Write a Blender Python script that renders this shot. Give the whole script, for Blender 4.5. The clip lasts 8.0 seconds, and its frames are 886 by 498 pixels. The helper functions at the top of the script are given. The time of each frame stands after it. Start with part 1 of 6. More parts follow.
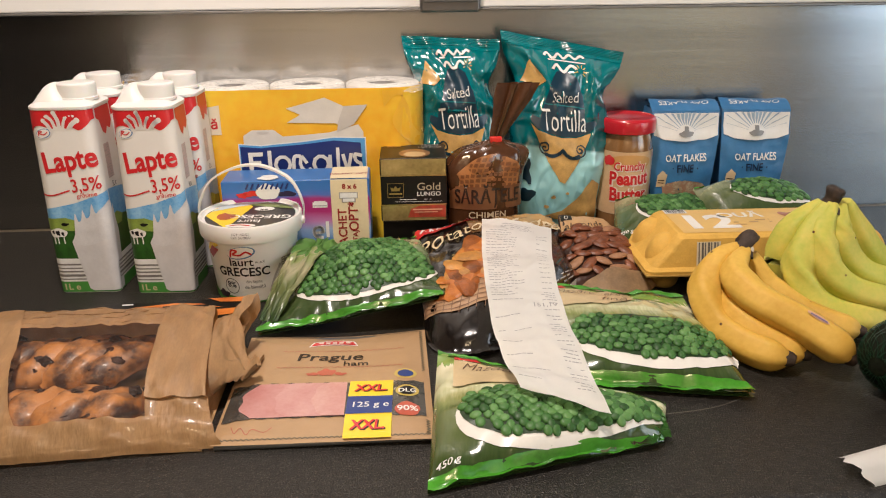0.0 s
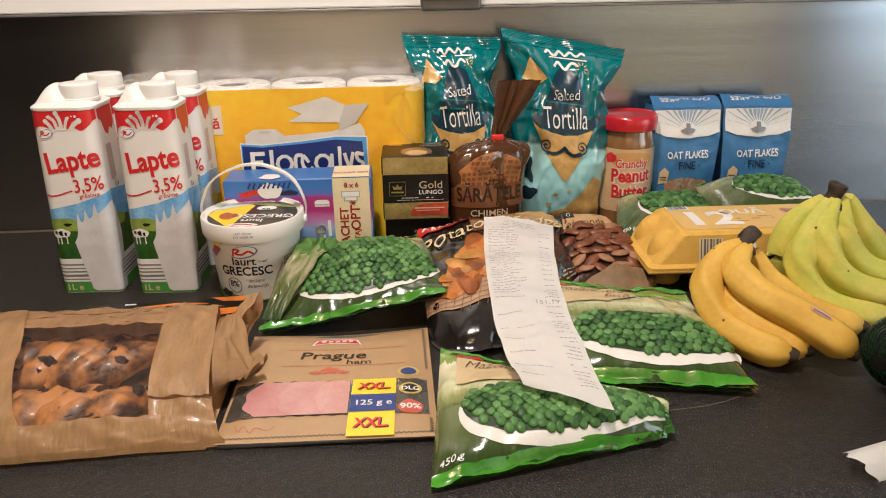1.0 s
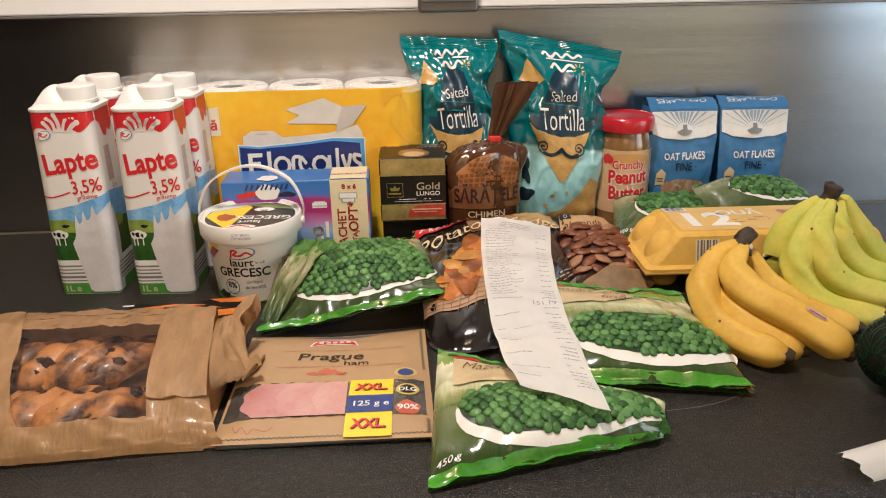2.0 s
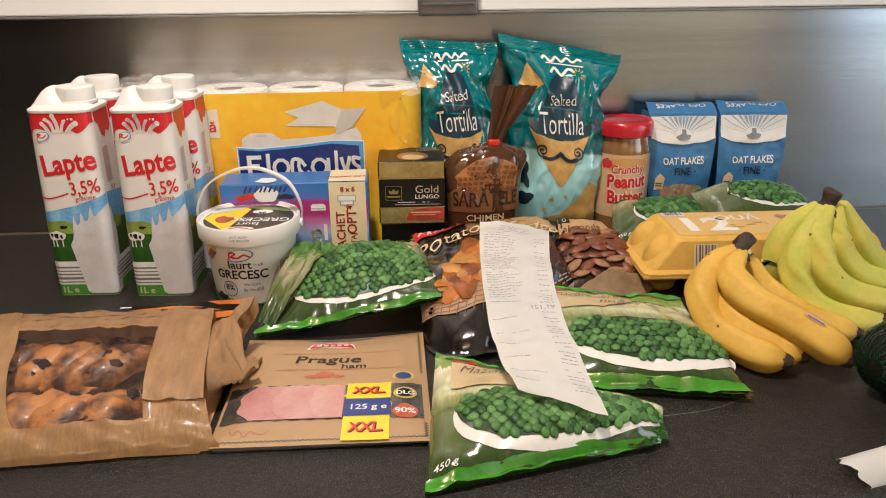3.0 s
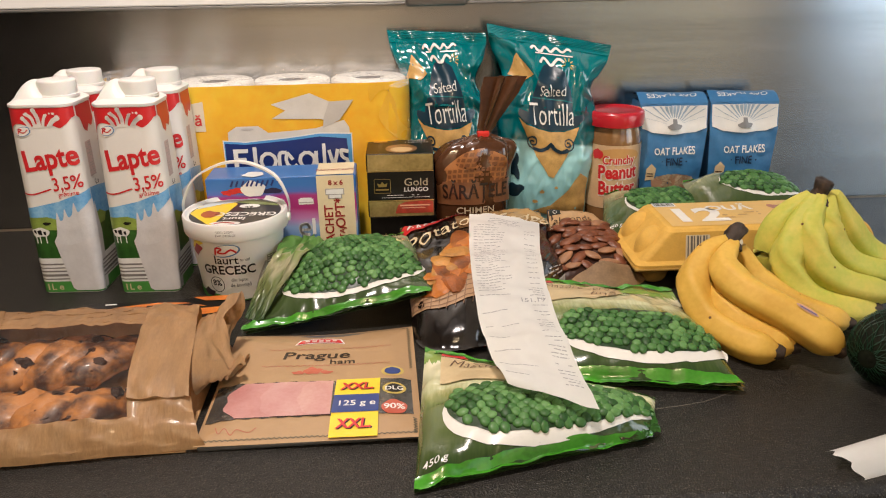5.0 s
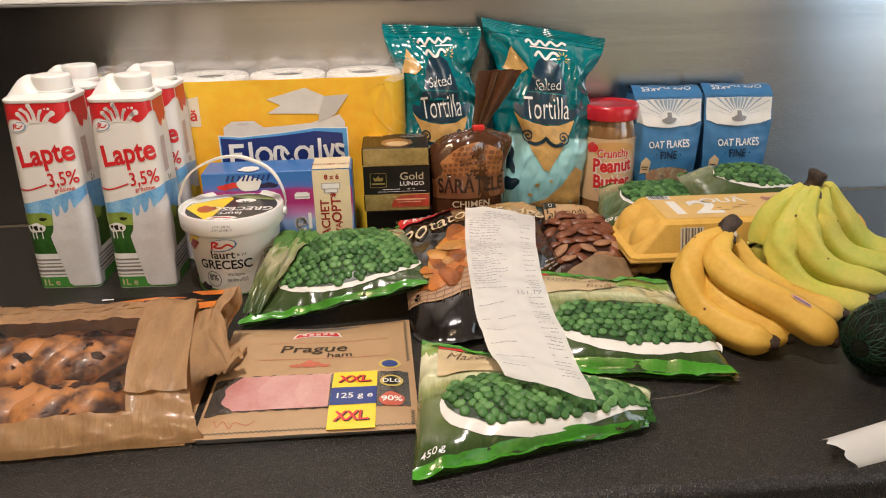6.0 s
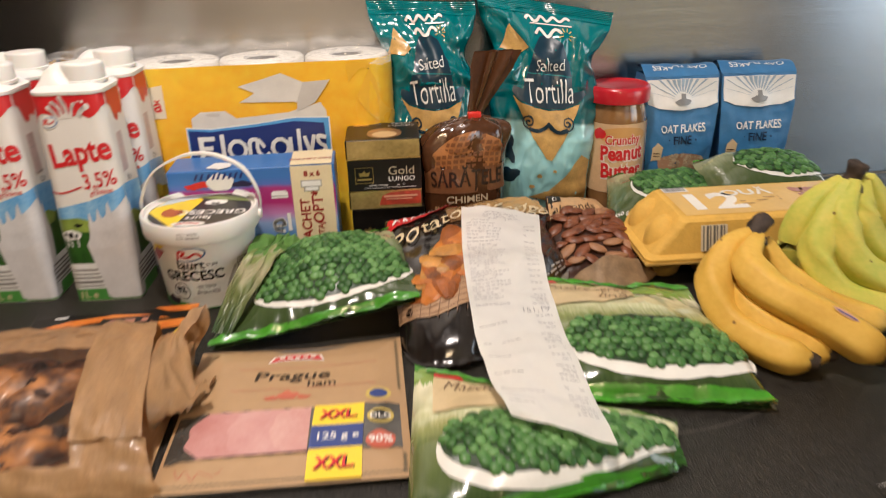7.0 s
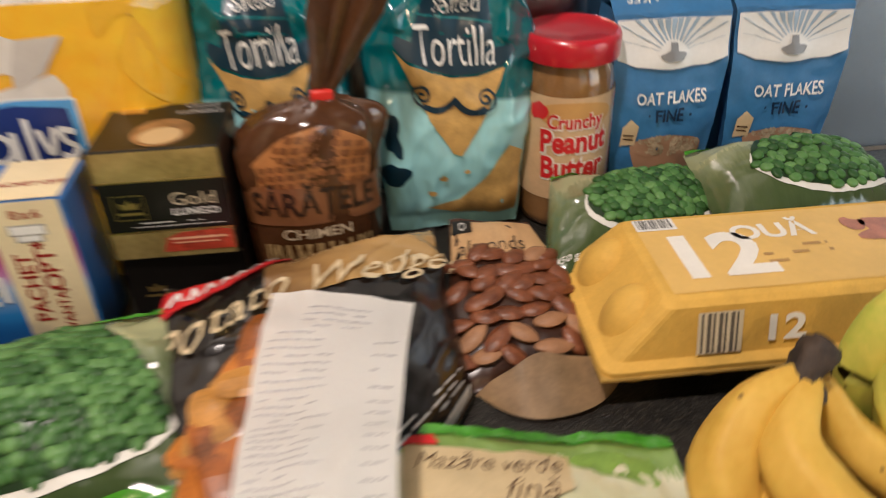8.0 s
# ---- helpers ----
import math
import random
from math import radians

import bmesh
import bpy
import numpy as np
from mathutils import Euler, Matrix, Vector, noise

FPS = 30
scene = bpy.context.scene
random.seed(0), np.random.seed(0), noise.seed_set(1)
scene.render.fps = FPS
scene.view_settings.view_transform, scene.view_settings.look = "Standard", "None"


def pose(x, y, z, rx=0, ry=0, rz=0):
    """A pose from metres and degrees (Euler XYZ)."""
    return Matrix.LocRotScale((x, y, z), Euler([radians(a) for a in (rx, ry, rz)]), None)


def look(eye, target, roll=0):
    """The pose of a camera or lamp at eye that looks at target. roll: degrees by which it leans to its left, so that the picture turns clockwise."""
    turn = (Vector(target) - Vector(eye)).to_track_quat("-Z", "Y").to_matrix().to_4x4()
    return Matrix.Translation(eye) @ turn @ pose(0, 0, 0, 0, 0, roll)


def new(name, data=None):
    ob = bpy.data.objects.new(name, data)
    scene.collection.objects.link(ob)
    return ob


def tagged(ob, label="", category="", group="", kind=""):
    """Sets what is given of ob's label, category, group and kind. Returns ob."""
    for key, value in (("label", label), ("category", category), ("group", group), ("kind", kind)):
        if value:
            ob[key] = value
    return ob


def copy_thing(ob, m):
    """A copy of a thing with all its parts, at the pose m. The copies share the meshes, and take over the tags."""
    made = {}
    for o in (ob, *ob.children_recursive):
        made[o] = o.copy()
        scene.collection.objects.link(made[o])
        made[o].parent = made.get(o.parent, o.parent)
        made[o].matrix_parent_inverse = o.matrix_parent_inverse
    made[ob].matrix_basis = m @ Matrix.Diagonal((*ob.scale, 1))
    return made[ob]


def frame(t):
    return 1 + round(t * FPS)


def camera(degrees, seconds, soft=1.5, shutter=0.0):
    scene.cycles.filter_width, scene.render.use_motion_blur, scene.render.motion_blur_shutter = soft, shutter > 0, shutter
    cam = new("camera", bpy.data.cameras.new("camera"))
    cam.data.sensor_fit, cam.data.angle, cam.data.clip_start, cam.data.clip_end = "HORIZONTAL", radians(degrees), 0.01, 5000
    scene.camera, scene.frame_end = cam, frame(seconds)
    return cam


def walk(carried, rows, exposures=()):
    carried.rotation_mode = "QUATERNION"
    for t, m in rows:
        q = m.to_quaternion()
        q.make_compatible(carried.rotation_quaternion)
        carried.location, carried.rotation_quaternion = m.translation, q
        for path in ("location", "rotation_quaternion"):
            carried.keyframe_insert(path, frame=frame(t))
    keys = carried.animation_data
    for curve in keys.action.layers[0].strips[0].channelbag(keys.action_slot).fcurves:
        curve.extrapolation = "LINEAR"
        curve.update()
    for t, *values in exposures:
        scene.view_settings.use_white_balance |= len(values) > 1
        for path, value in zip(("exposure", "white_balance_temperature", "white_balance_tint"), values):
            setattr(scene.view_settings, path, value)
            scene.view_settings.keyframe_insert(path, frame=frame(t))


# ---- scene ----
cam = camera(60.6, 8.0, soft=1.1, shutter=0.5)
PATH = [
    (0, (0.016, 0.0, 0.372), (0.139, 1.861, -0.35), -0.5),
    (0.5, (0.016, 0.0, 0.372), (0.134, 1.862, -0.35), -0.7),
    (1, (0.016, -0.001, 0.371), (0.133, 1.86, -0.353), -0.9),
    (1.5, (0.017, -0.003, 0.372), (0.136, 1.857, -0.352), -1.0),
    (3, (0.017, -0.002, 0.372), (0.143, 1.862, -0.342), -0.5),
    (3.5, (0.018, 0.004, 0.37), (0.136, 1.864, -0.354), -0.6),
    (4, (0.02, 0.006, 0.372), (0.138, 1.862, -0.362), -0.7),
    (4.5, (0.023, 0.008, 0.37), (0.153, 1.865, -0.36), -0.8),
    (6, (0.021, 0.003, 0.368), (0.175, 1.853, -0.375), -1.0),
    (6.5, (0.025, 0.009, 0.367), (0.18, 1.852, -0.394), -1.2),
    (6.8, (0.027, 0.042, 0.368), (0.186, 1.872, -0.423), -1.3),
    (7, (0.031, 0.098, 0.364), (0.193, 1.92, -0.444), -1.8),
    (7.3, (0.047, 0.201, 0.367), (0.228, 2.022, -0.44), -3.7),
    (7.5, (0.058, 0.274, 0.377), (0.3, 2.061, -0.487), -3.4),
    (7.6, (0.071, 0.313, 0.366), (0.341, 2.087, -0.516), -3.7),
    (8, (0.17, 0.463, 0.345), (0.369, 2.119, -0.758), -1.6),
]
walk(cam, [(t, look(eye, target, roll)) for t, eye, target, roll in PATH], exposures=((0, -0.05), (7.3, -0.05), (8.0, -0.18)))

# ---- world and lights ----
world = bpy.data.worlds.new("world")
scene.world = world
world.use_nodes = True
wn = world.node_tree.nodes
sky = wn.new("ShaderNodeTexSky")
sky.sky_type, sky.sun_disc, sky.sun_elevation, sky.sun_rotation = "NISHITA", False, radians(25), radians(120)
wn["Background"].inputs["Strength"].default_value = 0.12
world.node_tree.links.new(sky.outputs[0], wn["Background"].inputs[0])


def area(name, where, target, size, size_y, watts, colour):
    lamp = bpy.data.lights.new(name, "AREA")
    lamp.shape, lamp.size, lamp.size_y, lamp.energy, lamp.color = "RECTANGLE", size, size_y, watts, colour
    ob = new(name, lamp)
    ob.matrix_world = look(where, target)
    return ob


area("worktop_lamp_light", (-0.14, 0.44, 1.38), (0.02, 0.68, 0), 0.12, 0.08, 20, (1.0, 0.87, 0.80))
# Unseen lamp added to warm the rear wall that the splashback mirrors
area("rear_wall_fill_light", (-0.26, -1.38, 1.50), (-0.26, -1.48, 0), 0.35, 0.35, 29, (1.0, 0.74, 0.46))
area("window_light", (2.15, -0.45, 0.60), (0.5, 0.5, 0.0), 1.2, 1.3, 12, (0.52, 0.76, 1.0))
# Cool panel added out of view to brighten the steel's right-hand reflection
area("splashback_fill_light", (1.50, -1.88, 0.10), (1.50, 0, 0.10), 1.15, 1.75, 0.50, (0.46, 0.72, 1.0))


# ---- materials ----
def mat(name, colour, rough=0.5, metal=0.0, vary=0.12, scale=40.0, bump=0.0, bump_scale=200.0, coat=0.0, second=None, stretch=(1, 1, 1), spec=0.5, sss=0.0):
    m = bpy.data.materials.new(name)
    m.use_nodes = True
    n, l = m.node_tree.nodes, m.node_tree.links
    b = n["Principled BSDF"]
    b.inputs["Roughness"].default_value, b.inputs["Metallic"].default_value = rough, metal
    b.inputs["Coat Weight"].default_value, b.inputs["Coat Roughness"].default_value = coat, 0.12
    b.inputs["Specular IOR Level"].default_value = spec
    if sss:
        b.inputs["Subsurface Weight"].default_value = sss
        b.inputs["Subsurface Scale"].default_value = 0.004
    c = (*colour, 1)
    d = (*second, 1) if second else tuple(min(1, k * (1 - 2 * vary)) for k in colour) + (1,)
    geo = n.new("ShaderNodeTexCoord")
    mp = n.new("ShaderNodeMapping")
    mp.inputs["Scale"].default_value = stretch
    l.new(geo.outputs["Object"], mp.inputs[0])
    big, fine = n.new("ShaderNodeTexNoise"), n.new("ShaderNodeTexNoise")
    big.inputs["Scale"].default_value, big.inputs["Detail"].default_value = scale, 4
    fine.inputs["Scale"].default_value, fine.inputs["Detail"].default_value = scale * 9, 3
    for t in (big, fine):
        l.new(mp.outputs[0], t.inputs["Vector"])
    add = n.new("ShaderNodeMath")
    add.operation = "MULTIPLY_ADD"
    add.inputs[1].default_value = 0.4
    l.new(fine.outputs[0], add.inputs[0])
    l.new(big.outputs[0], add.inputs[2])
    ramp = n.new("ShaderNodeValToRGB")
    ramp.color_ramp.elements[0].position, ramp.color_ramp.elements[0].color = 0.45, d
    ramp.color_ramp.elements[1].position, ramp.color_ramp.elements[1].color = 0.95, c
    l.new(add.outputs[0], ramp.inputs[0])
    l.new(ramp.outputs[0], b.inputs["Base Color"])
    if bump:
        t = n.new("ShaderNodeTexNoise")
        t.inputs["Scale"].default_value, t.inputs["Detail"].default_value = bump_scale, 3
        l.new(mp.outputs[0], t.inputs["Vector"])
        k = n.new("ShaderNodeBump")
        k.inputs["Strength"].default_value, k.inputs["Distance"].default_value = bump, 0.002
        l.new(t.outputs[0], k.inputs["Height"])
        l.new(k.outputs[0], b.inputs["Normal"])
    return m


def graded(name, stops, rough=0.3, coat=0.2, axis=1, streak=0.0, streak_scale=60.0, wobble=0.0, bump=0.15):
    """A printed film whose colours change along the sheet: stops of (place, colour) over UV, with streaks across."""
    m = mat(name, stops[0][1], rough, coat=coat, bump=bump, bump_scale=60)
    n, l = m.node_tree.nodes, m.node_tree.links
    b = n["Principled BSDF"]
    uv = n.new("ShaderNodeTexCoord")
    sep = n.new("ShaderNodeSeparateXYZ")
    l.new(uv.outputs["UV"], sep.inputs[0])
    t = n.new("ShaderNodeTexNoise")
    mp = n.new("ShaderNodeMapping")
    mp.inputs["Scale"].default_value = (1, 0.12, 1) if axis == 1 else (0.12, 1, 1)
    l.new(uv.outputs["UV"], mp.inputs[0])
    l.new(mp.outputs[0], t.inputs["Vector"])
    t.inputs["Scale"].default_value, t.inputs["Detail"].default_value = streak_scale, 4
    low = n.new("ShaderNodeTexNoise")
    low.inputs["Scale"].default_value = 4
    l.new(uv.outputs["UV"], low.inputs["Vector"])
    k = n.new("ShaderNodeMath")
    k.operation = "MULTIPLY_ADD"
    k.inputs[1].default_value = wobble
    l.new(low.outputs[0], k.inputs[0])
    l.new(sep.outputs[axis], k.inputs[2])
    k2 = n.new("ShaderNodeMath")
    k2.operation = "MULTIPLY_ADD"
    k2.inputs[1].default_value = streak
    l.new(t.outputs[0], k2.inputs[0])
    l.new(k.outputs[0], k2.inputs[2])
    r = n.new("ShaderNodeValToRGB")
    e = r.color_ramp.elements
    while len(e) < len(stops):
        e.new(0.5)
    for q, (x, c) in zip(e, stops):
        q.position, q.color = x + (wobble + streak) * 0.5, (*c, 1)
    l.new(k2.outputs[0], r.inputs[0])
    l.new(r.outputs[0], b.inputs["Base Color"])
    return m


def clear_film(name, tint=(1, 1, 1), haze=0.12, rough=0.12):
    m = bpy.data.materials.new(name)
    m.use_nodes = True
    n, l = m.node_tree.nodes, m.node_tree.links
    b = n["Principled BSDF"]
    b.inputs["Base Color"].default_value, b.inputs["Roughness"].default_value = (*tint, 1), rough
    clear = n.new("ShaderNodeBsdfTransparent")
    clear.inputs[0].default_value = (*tint, 1)
    mix = n.new("ShaderNodeMixShader")
    t = n.new("ShaderNodeTexNoise")
    t.inputs["Scale"].default_value = 30
    r = n.new("ShaderNodeMapRange")
    r.inputs["From Min"].default_value, r.inputs["From Max"].default_value = 0.35, 0.75
    r.inputs["To Min"].default_value, r.inputs["To Max"].default_value = haze * 0.5, haze * 2
    l.new(t.outputs[0], r.inputs[0])
    l.new(r.outputs[0], mix.inputs[0])
    l.new(clear.outputs[0], mix.inputs[1])
    l.new(b.outputs[0], mix.inputs[2])
    k = n.new("ShaderNodeBump")
    k.inputs["Strength"].default_value, k.inputs["Distance"].default_value = 0.5, 0.004
    l.new(t.outputs[0], k.inputs["Height"])
    l.new(k.outputs[0], b.inputs["Normal"])
    l.new(mix.outputs[0], n["Material Output"].inputs[0])
    return m


M = {}
def ink(name, colour, rough=0.35, coat=0.15, **k):
    if name not in M:
        M[name] = mat(name, colour, rough, coat=coat, vary=k.pop("vary", 0.06), **k)
    return M[name]


RED, WHITE, BLACK = ink("red_ink", (0.62, 0.02, 0.025)), ink("white_ink", (0.82, 0.81, 0.78)), ink("black_ink", (0.010, 0.009, 0.009), spec=0.3)
NAVY, YELLOW, CREAM = ink("navy_ink", (0.012, 0.03, 0.17)), ink("yellow_ink", (0.85, 0.62, 0.03)), ink("cream_ink", (0.78, 0.66, 0.42))
GREEN, BLUE, SKYBLUE = ink("green_ink", (0.07, 0.28, 0.05)), ink("blue_ink", (0.02, 0.16, 0.45)), ink("sky_ink", (0.10, 0.36, 0.70))
GOLD = ink("gold_foil", (0.62, 0.44, 0.16), rough=0.28, metal=0.9)
GREY, DARKRED = ink("grey_ink", (0.42, 0.40, 0.38)), ink("dark_red_ink", (0.33, 0.02, 0.02))
WHITE_PLASTIC = mat("white_plastic", (0.74, 0.73, 0.70), 0.38, vary=0.02, bump=0.03, sss=0.1)
CARD_WHITE = mat("carton_white", (0.77, 0.75, 0.715), 0.42, vary=0.02, bump=0.04, coat=0.1)
KRAFT = mat("kraft_paper", (0.61, 0.375, 0.18), 0.45, vary=0.14, scale=40, bump=0.9, bump_scale=34, stretch=(2.4, 0.6, 1), coat=0.2)
PAPER = mat("white_paper", (0.88, 0.87, 0.84), 0.7, vary=0.02, bump=0.06, bump_scale=40)


# ---- building kit ----
def link(name, bm, material, parent=None, label="", smooth=True):
    me = bpy.data.meshes.new(name)
    bm.normal_update()
    for e in bm.edges:
        if len(e.link_faces) == 2 and e.calc_face_angle(0) > 0.95:
            e.smooth = False
    bm.to_mesh(me)
    bm.free()
    for mt in (material if isinstance(material, (list, tuple)) else [material]):
        me.materials.append(mt)
    if smooth:
        for f in me.polygons:
            f.use_smooth = True
    ob = new(name, me)
    if parent:
        ob.parent = parent
    if label:
        ob["label"] = label
    return ob


def part(name, bm, material, parent, label="", smooth=True):
    return link(name, bm, material, parent, label, smooth)


def thing(name, where, label, category, turn=0, group="", kind=""):
    ob = new(name)
    ob.empty_display_size = 0.02
    ob.matrix_world = where if isinstance(where, Matrix) else pose(*where, 0, 0, turn)
    return tagged(ob, label, category, group, kind)


def box(x0, y0, z0, x1, y1, z1, bevel=0.0, seg=2):
    bm = bmesh.new()
    bmesh.ops.create_cube(bm, size=1)
    for v in bm.verts:
        v.co = Vector(((x0 + x1) / 2 + v.co.x * (x1 - x0), (y0 + y1) / 2 + v.co.y * (y1 - y0), (z0 + z1) / 2 + v.co.z * (z1 - z0)))
    if bevel:
        bmesh.ops.bevel(bm, geom=bm.edges[:], offset=bevel, segments=seg, profile=0.5, affect="EDGES")
    return bm


def lathe(rings, n=48, cap=(True, True)):
    """rings: (radius, z) from one end to the other."""
    bm = bmesh.new()
    rows = [[bm.verts.new((r * math.cos(2 * math.pi * i / n), r * math.sin(2 * math.pi * i / n), z)) for i in range(n)] for r, z in rings]
    for a, b in zip(rows, rows[1:]):
        for i in range(n):
            bm.faces.new((a[i], a[(i + 1) % n], b[(i + 1) % n], b[i]))
    if cap[0]:
        bm.faces.new(rows[0][::-1])
    if cap[1]:
        bm.faces.new(rows[-1])
    return bm


def tube(points, radii, n=14, squash=1.0, sides=0):
    """A closed tube along points; sides > 0 gives it that many soft ridges."""
    bm = bmesh.new()
    pts = [Vector(p) for p in points]
    rows, up = [], Vector((0, 0, 1))
    for i, p in enumerate(pts):
        d = (pts[min(i + 1, len(pts) - 1)] - pts[max(i - 1, 0)]).normalized()
        s = d.cross(up)
        s = s.normalized() if s.length > 1e-4 else Vector((1, 0, 0))
        w = s.cross(d)
        row = []
        for k in range(n):
            a = 2 * math.pi * k / n
            r = radii[i] * (1 + (0.075 * math.cos(sides * a) if sides else 0))
            row.append(bm.verts.new(p + s * (r * math.cos(a)) + w * (r * math.sin(a) * squash)))
        rows.append(row)
    for a, b in zip(rows, rows[1:]):
        for k in range(n):
            bm.faces.new((a[k], b[k], b[(k + 1) % n], a[(k + 1) % n]))
    bm.faces.new(rows[0])
    bm.faces.new(rows[-1][::-1])
    bmesh.ops.recalc_face_normals(bm, faces=bm.faces[:])
    return bm


def spline(points, n):
    """n points on a smooth line through points."""
    p = [Vector(q) for q in points]
    p = [2 * p[0] - p[1]] + p + [2 * p[-1] - p[-2]]
    out = []
    for i in range(n):
        t = i / (n - 1) * (len(p) - 3)
        k = min(int(t), len(p) - 4)
        f = t - k
        a, b, c, d = p[k:k + 4]
        out.append(0.5 * (2 * b + (c - a) * f + (2 * a - 5 * b + 4 * c - d) * f * f + (3 * b - a - 3 * c + d) * f ** 3))
    return out


def sheet(fn, u0, u1, v0, v1, nu, nv, flip=False):
    bm = bmesh.new()
    uv = bm.loops.layers.uv.new("UVMap")
    rows = [[bm.verts.new(fn(u0 + (u1 - u0) * i / nu, v0 + (v1 - v0) * j / nv)) for i in range(nu + 1)] for j in range(nv + 1)]
    for j in range(nv):
        for i in range(nu):
            q = [(i, j), (i + 1, j), (i + 1, j + 1), (i, j + 1)]
            if flip:
                q.reverse()
            f = bm.faces.new([rows[b][a] for a, b in q])
            for lp, (a, b) in zip(f.loops, q):
                lp[uv].uv = (a / nu, b / nv)
    return bm


# flat artwork: lists of polygons in metres on a surface
def rect(x0, y0, x1, y1):
    return [[(x0, y0), (x1, y0), (x1, y1), (x0, y1)]]


def oval(cx, cy, a, b, n=28, turn=0.0, t0=0.0, t1=2 * math.pi):
    c, s = math.cos(radians(turn)), math.sin(radians(turn))
    full = t1 - t0 > 6.28
    pts = [(a * math.cos(t0 + (t1 - t0) * i / (n if full else n - 1)), b * math.sin(t0 + (t1 - t0) * i / (n if full else n - 1))) for i in range(n)]
    return [[(cx + x * c - y * s, cy + x * s + y * c) for x, y in pts]]


def blob(cx, cy, a, b, rough, seed, n=26, lobes=4):
    rnd = random.Random(seed)
    ph = [(rnd.uniform(0, 6.3), rnd.uniform(0.3, 1)) for _ in range(lobes)]
    out = []
    for i in range(n):
        t = 2 * math.pi * i / n
        k = 1 + rough * sum(w * math.sin((j + 2) * t + p) for j, (p, w) in enumerate(ph)) / lobes * 2
        out.append((cx + a * k * math.cos(t), cy + b * k * math.sin(t)))
    return [out]


def stroke(points, width, n=0):
    pts = [Vector((*p, 0)) for p in points]
    if n:
        pts = spline(pts, n)
    out = []
    for a, b in zip(pts, pts[1:]):
        d = (b - a)
        if d.length < 1e-7:
            continue
        s = Vector((-d.y, d.x, 0)).normalized() * width / 2
        e = d.normalized() * width * 0.25
        out.append([tuple((a - s - e)[:2]), tuple((b - s + e)[:2]), tuple((b + s + e)[:2]), tuple((a + s - e)[:2])])
    return out


def words(body, size, x, y, align="CENTER", bold=0.0, shear=0.0, turn=0.0, wide=1.0):
    """Lettering as polygons: size is the letters' height."""
    cu = bpy.data.curves.new("lettering", "FONT")
    cu.body, cu.size, cu.align_x, cu.shear, cu.offset, cu.resolution_u = body, 1.0, align, shear, bold, 3
    ob = bpy.data.objects.new("lettering", cu)
    scene.collection.objects.link(ob)
    me = bpy.data.meshes.new_from_object(ob.evaluated_get(bpy.context.evaluated_depsgraph_get()))
    k, c, s = size / 0.69, math.cos(radians(turn)), math.sin(radians(turn))
    out = []
    for f in me.polygons:
        q = [(me.vertices[i].co.x * k * wide, me.vertices[i].co.y * k) for i in f.vertices]
        out.append([(x + a * c - b * s, y + a * s + b * c) for a, b in q])
    bpy.data.objects.remove(ob)
    bpy.data.meshes.remove(me)
    bpy.data.curves.remove(cu)
    return out


def bars(x0, x1, y, rows, gap, thick, seed, ragged=0.35):
    """Unreadable small print: short plain bars in rows."""
    rnd = random.Random(seed)
    out = []
    for i in range(rows):
        x = x0
        while x < x1:
            w = rnd.uniform(2, 6) * thick
            if rnd.random() > ragged:
                out += rect(x, y - i * gap, min(x + w, x1), y - i * gap + thick)
            x += w + thick
    return out


def decal(name, shapes, fn, material, parent, lift=0.0003, step=0.012, label=""):
    """Ink on a surface: flat polygons cut to a grid and laid on fn(u, v), lift metres proud of it."""
    bm = bmesh.new()
    uv = bm.loops.layers.uv.new("UVMap")
    for poly in shapes:
        vs = [bm.verts.new((x, y, 0)) for x, y in poly]
        try:
            bm.faces.new(vs)
        except ValueError:
            pass
    if step and bm.verts:
        xs, ys = [v.co.x for v in bm.verts], [v.co.y for v in bm.verts]
        for axis, lo, hi in ((0, min(xs), max(xs)), (1, min(ys), max(ys))):
            for k in range(math.floor(lo / step) + 1, math.ceil(hi / step)):
                co, no = [0, 0, 0], [0, 0, 0]
                co[axis], no[axis] = k * step, 1
                bmesh.ops.bisect_plane(bm, geom=bm.verts[:] + bm.edges[:] + bm.faces[:], plane_co=co, plane_no=no, dist=1e-6)
    for f in bm.faces:
        for lp in f.loops:
            lp[uv].uv = lp.vert.co.xy
    bm.normal_update()
    for f in bm.faces:
        if f.normal.z < 0:
            f.normal_flip()
    h = 0.0008
    for v in bm.verts:
        u, w = v.co.x, v.co.y
        p = Vector(fn(u, w))
        n = (Vector(fn(u + h, w)) - Vector(fn(u - h, w))).cross(Vector(fn(u, w + h)) - Vector(fn(u, w - h)))
        v.co = p + (n.normalized() * lift if n.length > 1e-12 else Vector((0, 0, 0)))
    return part(name, bm, material, parent, label)


def crumple(p, amount, scale=18.0, seed=0.0):
    return amount * (noise.noise(Vector((p[0] * scale + seed, p[1] * scale, seed * 1.7))) + 0.5 * noise.noise(Vector((p[0] * scale * 2.7, p[1] * scale * 2.7 + seed, 3.1)))
                     + 0.6 * (0.5 - abs(noise.noise(Vector((p[0] * scale * 1.4, p[1] * scale * 1.4, seed + 7))))))


